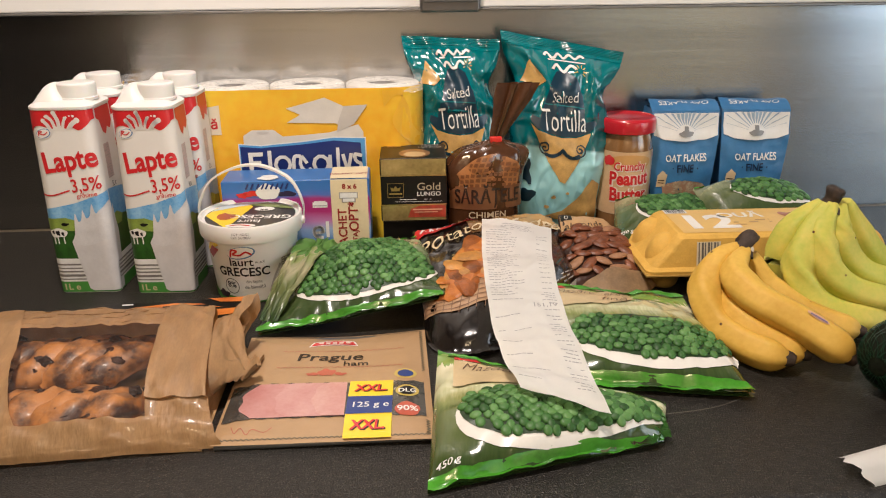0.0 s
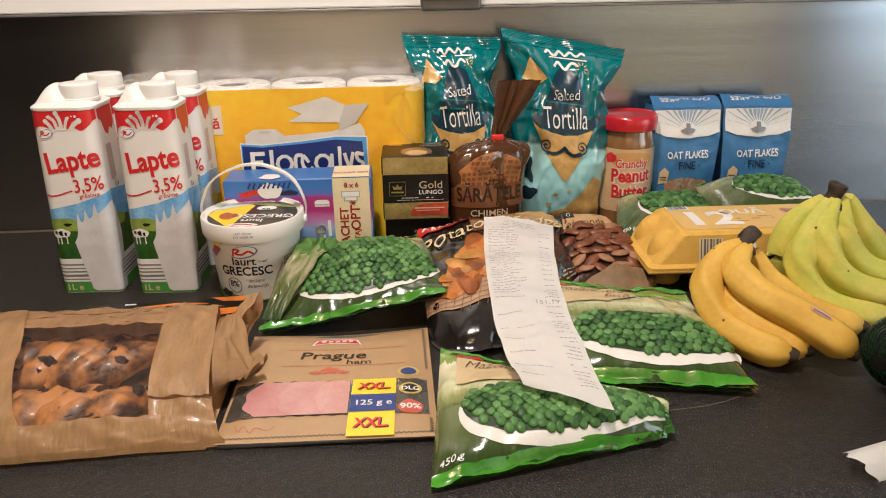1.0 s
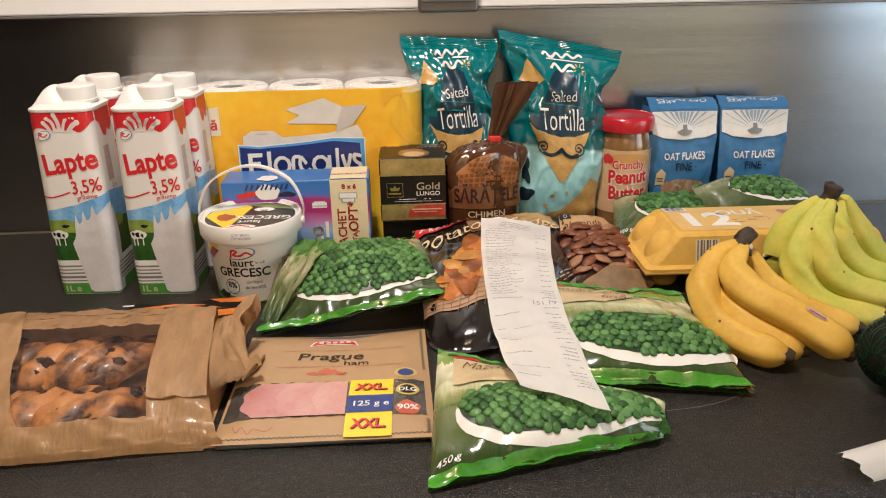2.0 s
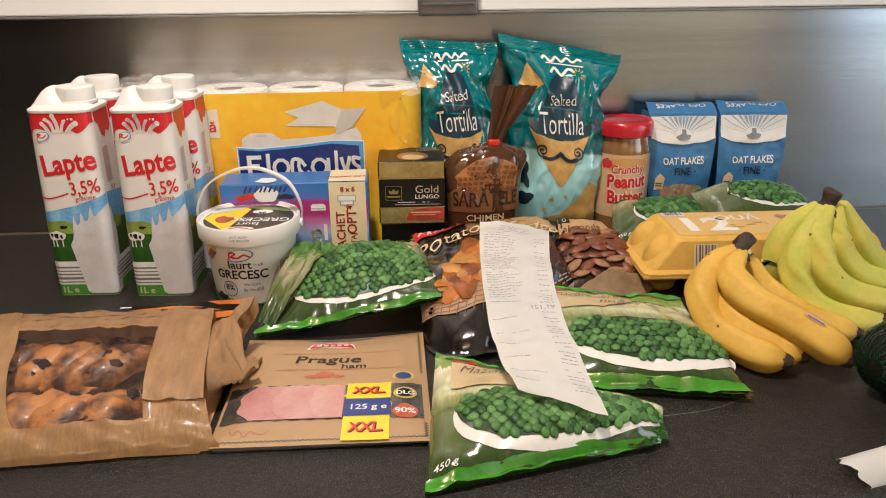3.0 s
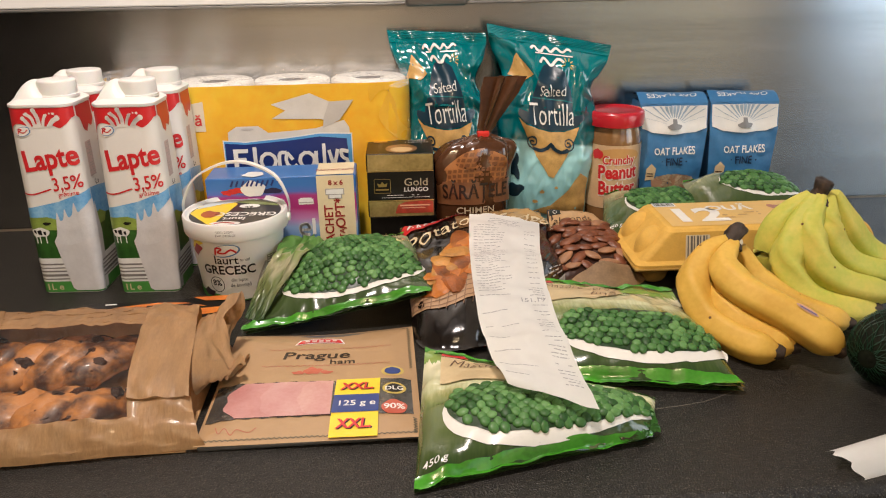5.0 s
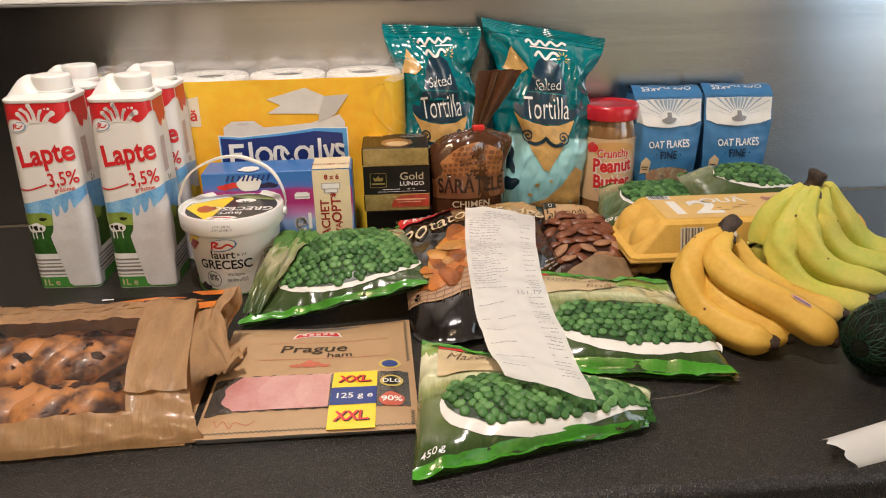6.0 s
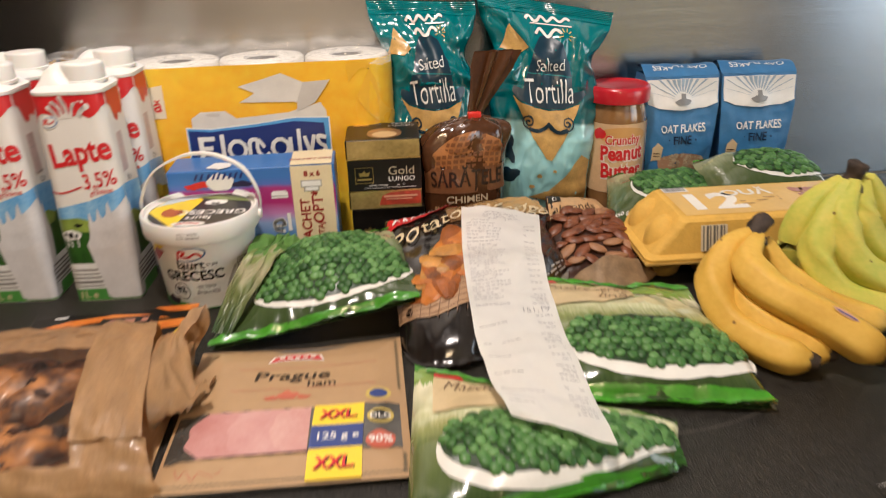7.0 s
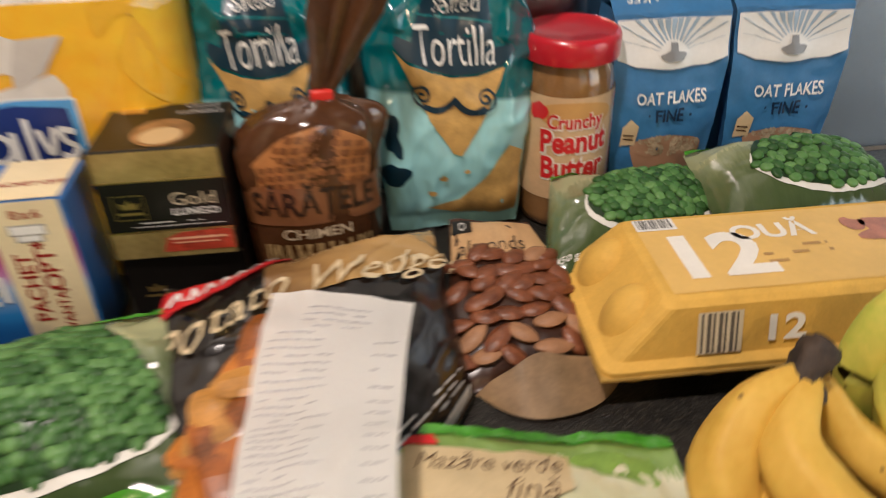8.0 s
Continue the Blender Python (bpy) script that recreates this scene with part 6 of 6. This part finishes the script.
    decal("sticker", k(rect(.0165, -.0915, .0560, -.0085)), f, YELLOW, ob, .0020, .006)
    decal("sticker_band", k(rect(.0165, -.0625, .0560, -.0350)), f, ink("band_blue", (.015, .045, .22)), ob, .0024, .006)
    for y in (-.0275, -.0830):
        decal("lettering", k(words("XXL.", .0105, .0372, y + .0003, bold=.03, wide=.90, shear=.1)), f, BLACK, ob, .0024, .006)
        decal("lettering", k(words("XXL.", .0105, .0362, y + .0010, bold=.025, wide=.90, shear=.1)), f, RED, ob, .0027, .006)
    decal("lettering", k(words("125 g e", .0078, .0365, -.0525, bold=.012, wide=1.0)), f, WHITE, ob, .0027, .006)
    decal("seal_print", oval(.0685, .0055, .0105, .0085), f, ink("seal_gold", (.55, .42, .10)), ob, .00034)
    decal("seal_print", oval(.0685, .0055, .0075, .0060), f, ink("seal_blue", (.02, .05, .22)), ob, .00050)
    decal("seal_print", oval(.0695, -.0250, .0105, .0095), f, ink("seal_gold", (.55, .42, .10)), ob, .00092)
    decal("seal_print", oval(.0695, -.0250, .0078, .0070), f, BLACK, ob, .00109)
    decal("lettering", words("DLG", .0058, .0695, -.0280, bold=.02), f, WHITE, ob, .00126)
    decal("seal_print", blob(.0690, -.0545, .0108, .0110, .08, 4, 24), f, ink("seal_red", (.50, .10, .06)), ob, .00092)
    decal("lettering", words("90%", .0075, .0690, -.0575, bold=.02), f, WHITE, ob, .00113)
    decal("script_mark", stroke([(-.078, -.071), (-.074, -.080), (-.070, -.074), (-.064, -.082), (-.060, -.076), (-.050, -.080), (-.044, -.075)], .0007, 30), f, redline, ob, .00034, 0)


ham_pack()


# ---- pastries in a paper bag with a window ----
def pastry_bag():
    ob = thing("pastry_bag", (-.28, .604, 0), "brown paper bag with clear window, full of chocolate pastries", "pastry bag")
    base = Vector((-.28, .604, 0))
    x0, x1 = -.150, .138          # local span of the bag
    yf, yb = -.084, .086

    def section(t):
        """Outline from the front foot over the top to the back foot."""
        return spline([(0, yf - .005, .002), (0, yf - .003, .009), (0, yf + .006, .021), (0, yf + .021, .033), (0, -.030, .048), (0, .020, .060), (0, .058, .060), (0, yb, .048), (0, yb + .004, .002)], 60)[int(round(t * 59))]

    def skin(u, t, extra=0.0):
        p = section(min(1, max(0, t)))
        taper = 1 - .10 * max(0, (u - .09) / .05) ** 2 if u > .09 else 1
        crease = .0030 * max(0, .30 - abs(noise.noise(Vector((u * 34 + t * 3, t * 5 - u * 9, 2.0))))) + .0022 * max(0, .22 - abs(noise.noise(Vector((u * 60, t * 16 + u * 20, 8.0)))))
        lean = (.014 - .040 * t) * max(0, u) / .138
        return Vector((u + lean, p.y + .010 * (u / .15) * (1 if t < .4 else .2), p.z * taper + (crumple((u, t * .2), .0035, 22, 6) + crease * 2.2) * (1 if t > .05 else .2) + extra))
    # paper: front band, right band, left band, back
    shut = lambda bm: (bmesh.ops.solidify(bm, geom=bm.faces[:], thickness=.0004), bm)[1]
    part("front_band", shut(sheet(lambda u, v: skin(u, v, .0012), x0, x1, .0, .31, 60, 16)), KRAFT, ob, "brown paper front")
    part("side_band", shut(sheet(lambda u, v: skin(u, v, .0006) , .088, x1, .28, 1, 16, 40)), KRAFT, ob, "brown paper strip beside the window")
    left_edge = lambda v: -.010 - .055 * max(0, v - .3) / .6
    part("side_band", shut(sheet(lambda u, v: skin(x0 + (left_edge(v) - x0) * u, v, .0006), 0, 1, .28, 1, 24, 40)), KRAFT, ob, "brown paper strip beside the window")
    part("back_band", shut(sheet(lambda u, v: skin(u, v, -.0012), -.080, .088, .66, 1, 40, 28)), KRAFT, ob, "brown paper back")
    part("bottom", box(x0, yf + .004, .0006, x1 - .004, yb, .0016), KRAFT, ob, smooth=False)
    part("window", sheet(lambda u, v: skin(left_edge(v) - .004 + (.094 - left_edge(v)) * u, v, .0), 0, 1, .26, .90, 60, 50), clear_film("bag_window", (.98, .96, .93), .022, .05), ob, "clear film window")
    # crumpled open end
    def mouth(u, t):
        a = t * math.pi * 2
        r = 1 - .25 * u
        w = crumple((u * .08, t * .3), .017, 30, 9) * u
        return Vector((x1 - .012 - .0056 * math.cos(a) + u * .030 + .010 * math.sin(a * 3) * u, .030 + (.056 * r) * math.cos(a) + w + .012 * u, max(.0015, .028 + (.026 * r) * math.sin(a) + w * .8 + .014 * u * math.sin(a * 2))))
    bm = sheet(mouth, 0, 1, 0, 1, 26, 70)
    part("crumpled_end", shut(bm), KRAFT, ob, "crumpled open paper end")
    decal("line_print", stroke([(-.150, .62), (-.100, .64), (-.094, .50), (-.098, .38)], .0010, 0), lambda u, v: skin(u, v, .0014), ink("brown_line", (.14, .07, .03)), ob, .0004, 0)
    # pastries: twisted buns with dark chocolate
    dough = mat("pastry_crust", (.42, .172, .046), .5, vary=.3, scale=46, coat=.08, bump=.4, bump_scale=110, second=(.050, .015, .006))
    for q in dough.node_tree.nodes:
        if q.type == "VALTORGB":
            q.color_ramp.elements[0].position, q.color_ramp.elements[1].position = .43, .64
        if q.type == "MATH":
            q.inputs[1].default_value = .14
    choc = mat("chocolate", (.050, .016, .007), .6, vary=.4, scale=90, bump=.5, bump_scale=150, spec=.2)
    rnd = random.Random(21)
    for k, (cx, cy, cz, turn) in enumerate(((-.030, .026, .024, 6), (-.125, .030, .024, 9), (-.020, -.044, .014, 5), (-.120, -.040, .014, 6), (.060, .030, .022, 4), (.066, -.042, .014, 3))):
        bun = None
        for s in range(4 if k < 4 else 2):
            a = radians(turn + 44)
            off = (s - 1.5) * .0260
            c = Vector((cx + off * math.cos(radians(turn)), cy + off * math.sin(radians(turn)), cz))
            half = .044 if cy > 0 else .036
            pts = [c + Vector((math.cos(a) * half * q, math.sin(a) * half * q, .014 * (1 - q * q) - .006 + rnd.uniform(-.0015, .0015))) for q in (-1, -.8, -.4, 0, .4, .8, 1)]
            raw = tube(spline(pts, 13), [.005, .011, .0155, .0178, .0188, .0192, .0192, .0192, .0188, .0178, .0155, .011, .005], 20, .74)
            for v in raw.verts:
                v.co += Vector((noise.noise(v.co * 60 + Vector((k, s, 0))), noise.noise(v.co * 60 + Vector((9, k, s))), noise.noise(v.co * 75 + Vector((s, 5, k))) * 1.2)) * .0042
            seg = part("twist" if bun else "pastry", raw, dough, bun or ob)
            bun = bun or seg
            for _ in range(4 + s % 2):
                q = rnd.uniform(-.85, .85)
                p = c + Vector((math.cos(a) * half * q + rnd.uniform(-.013, .013), math.sin(a) * half * q, .014 * (1 - q * q) + .0045))
                lump = bmesh.new()
                bmesh.ops.create_icosphere(lump, subdivisions=2, radius=1)
                for v in lump.verts:
                    v.co = Vector((v.co.x * .0054 * (1 + _ % 3 * .4), v.co.y * .0062, v.co.z * .0040)) * (1 + .8 * noise.noise(v.co * 1.9 + Vector((k, s, _)))) + p
                part("chocolate_chunk", lump, choc, bun)


pastry_bag()


# ---- flat dark pack behind the pastries ----
def flat_pack():
    ob = thing("flat_pack", (-.228, .745, 0), "flat black pack with flame-orange print lying behind the pastries", "food pack", 2)
    part("body", box(-.078, -.045, 0, .078, .038, .018, .003), ink("black_card", (.006, .005, .0045), .34, .08, spec=.35), ob, smooth=False)
    ft = lambda u, v: Vector((u, v, .018))
    flame = mat("flame_print", (.78, .27, .04), .3, vary=.3, scale=50, coat=.4, second=(.45, .08, .01))
    decal("flame_print", [[(-.075, .006), (-.04, .022), (.0, .028), (.03, .024), (.055, .012), (.02, .018), (-.02, .014), (-.05, .004)]], ft, flame, ob, .0005)
    decal("flame_print", [[(-.03, -.03), (.0, -.002), (.04, .006), (.078, .010), (.078, -.004), (.03, -.012)]], ft, flame, ob, .0007)
    decal("flame_print", [[(.036, .036), (.050, .026), (.078, .024), (.078, .037)]], ft, flame, ob, .0007)
    decal("corner_print", [[(.056, -.030), (.078, .012), (.078, -.03)]], ft, YELLOW, ob, .0010)
    decal("panel_print", rect(-.010, .004, .044, .020), ft, BLACK, ob, .0011)
    decal("bar_print", rect(-.002, .008, .008, .015) + rect(.012, .008, .022, .015) + rect(.028, .008, .034, .015), ft, ink("dull_red", (.45, .20, .14)), ob, .0015)
    decal("bar_print", rect(-.056, .028, -.044, .031), ft, WHITE, ob, .0006)


flat_pack()
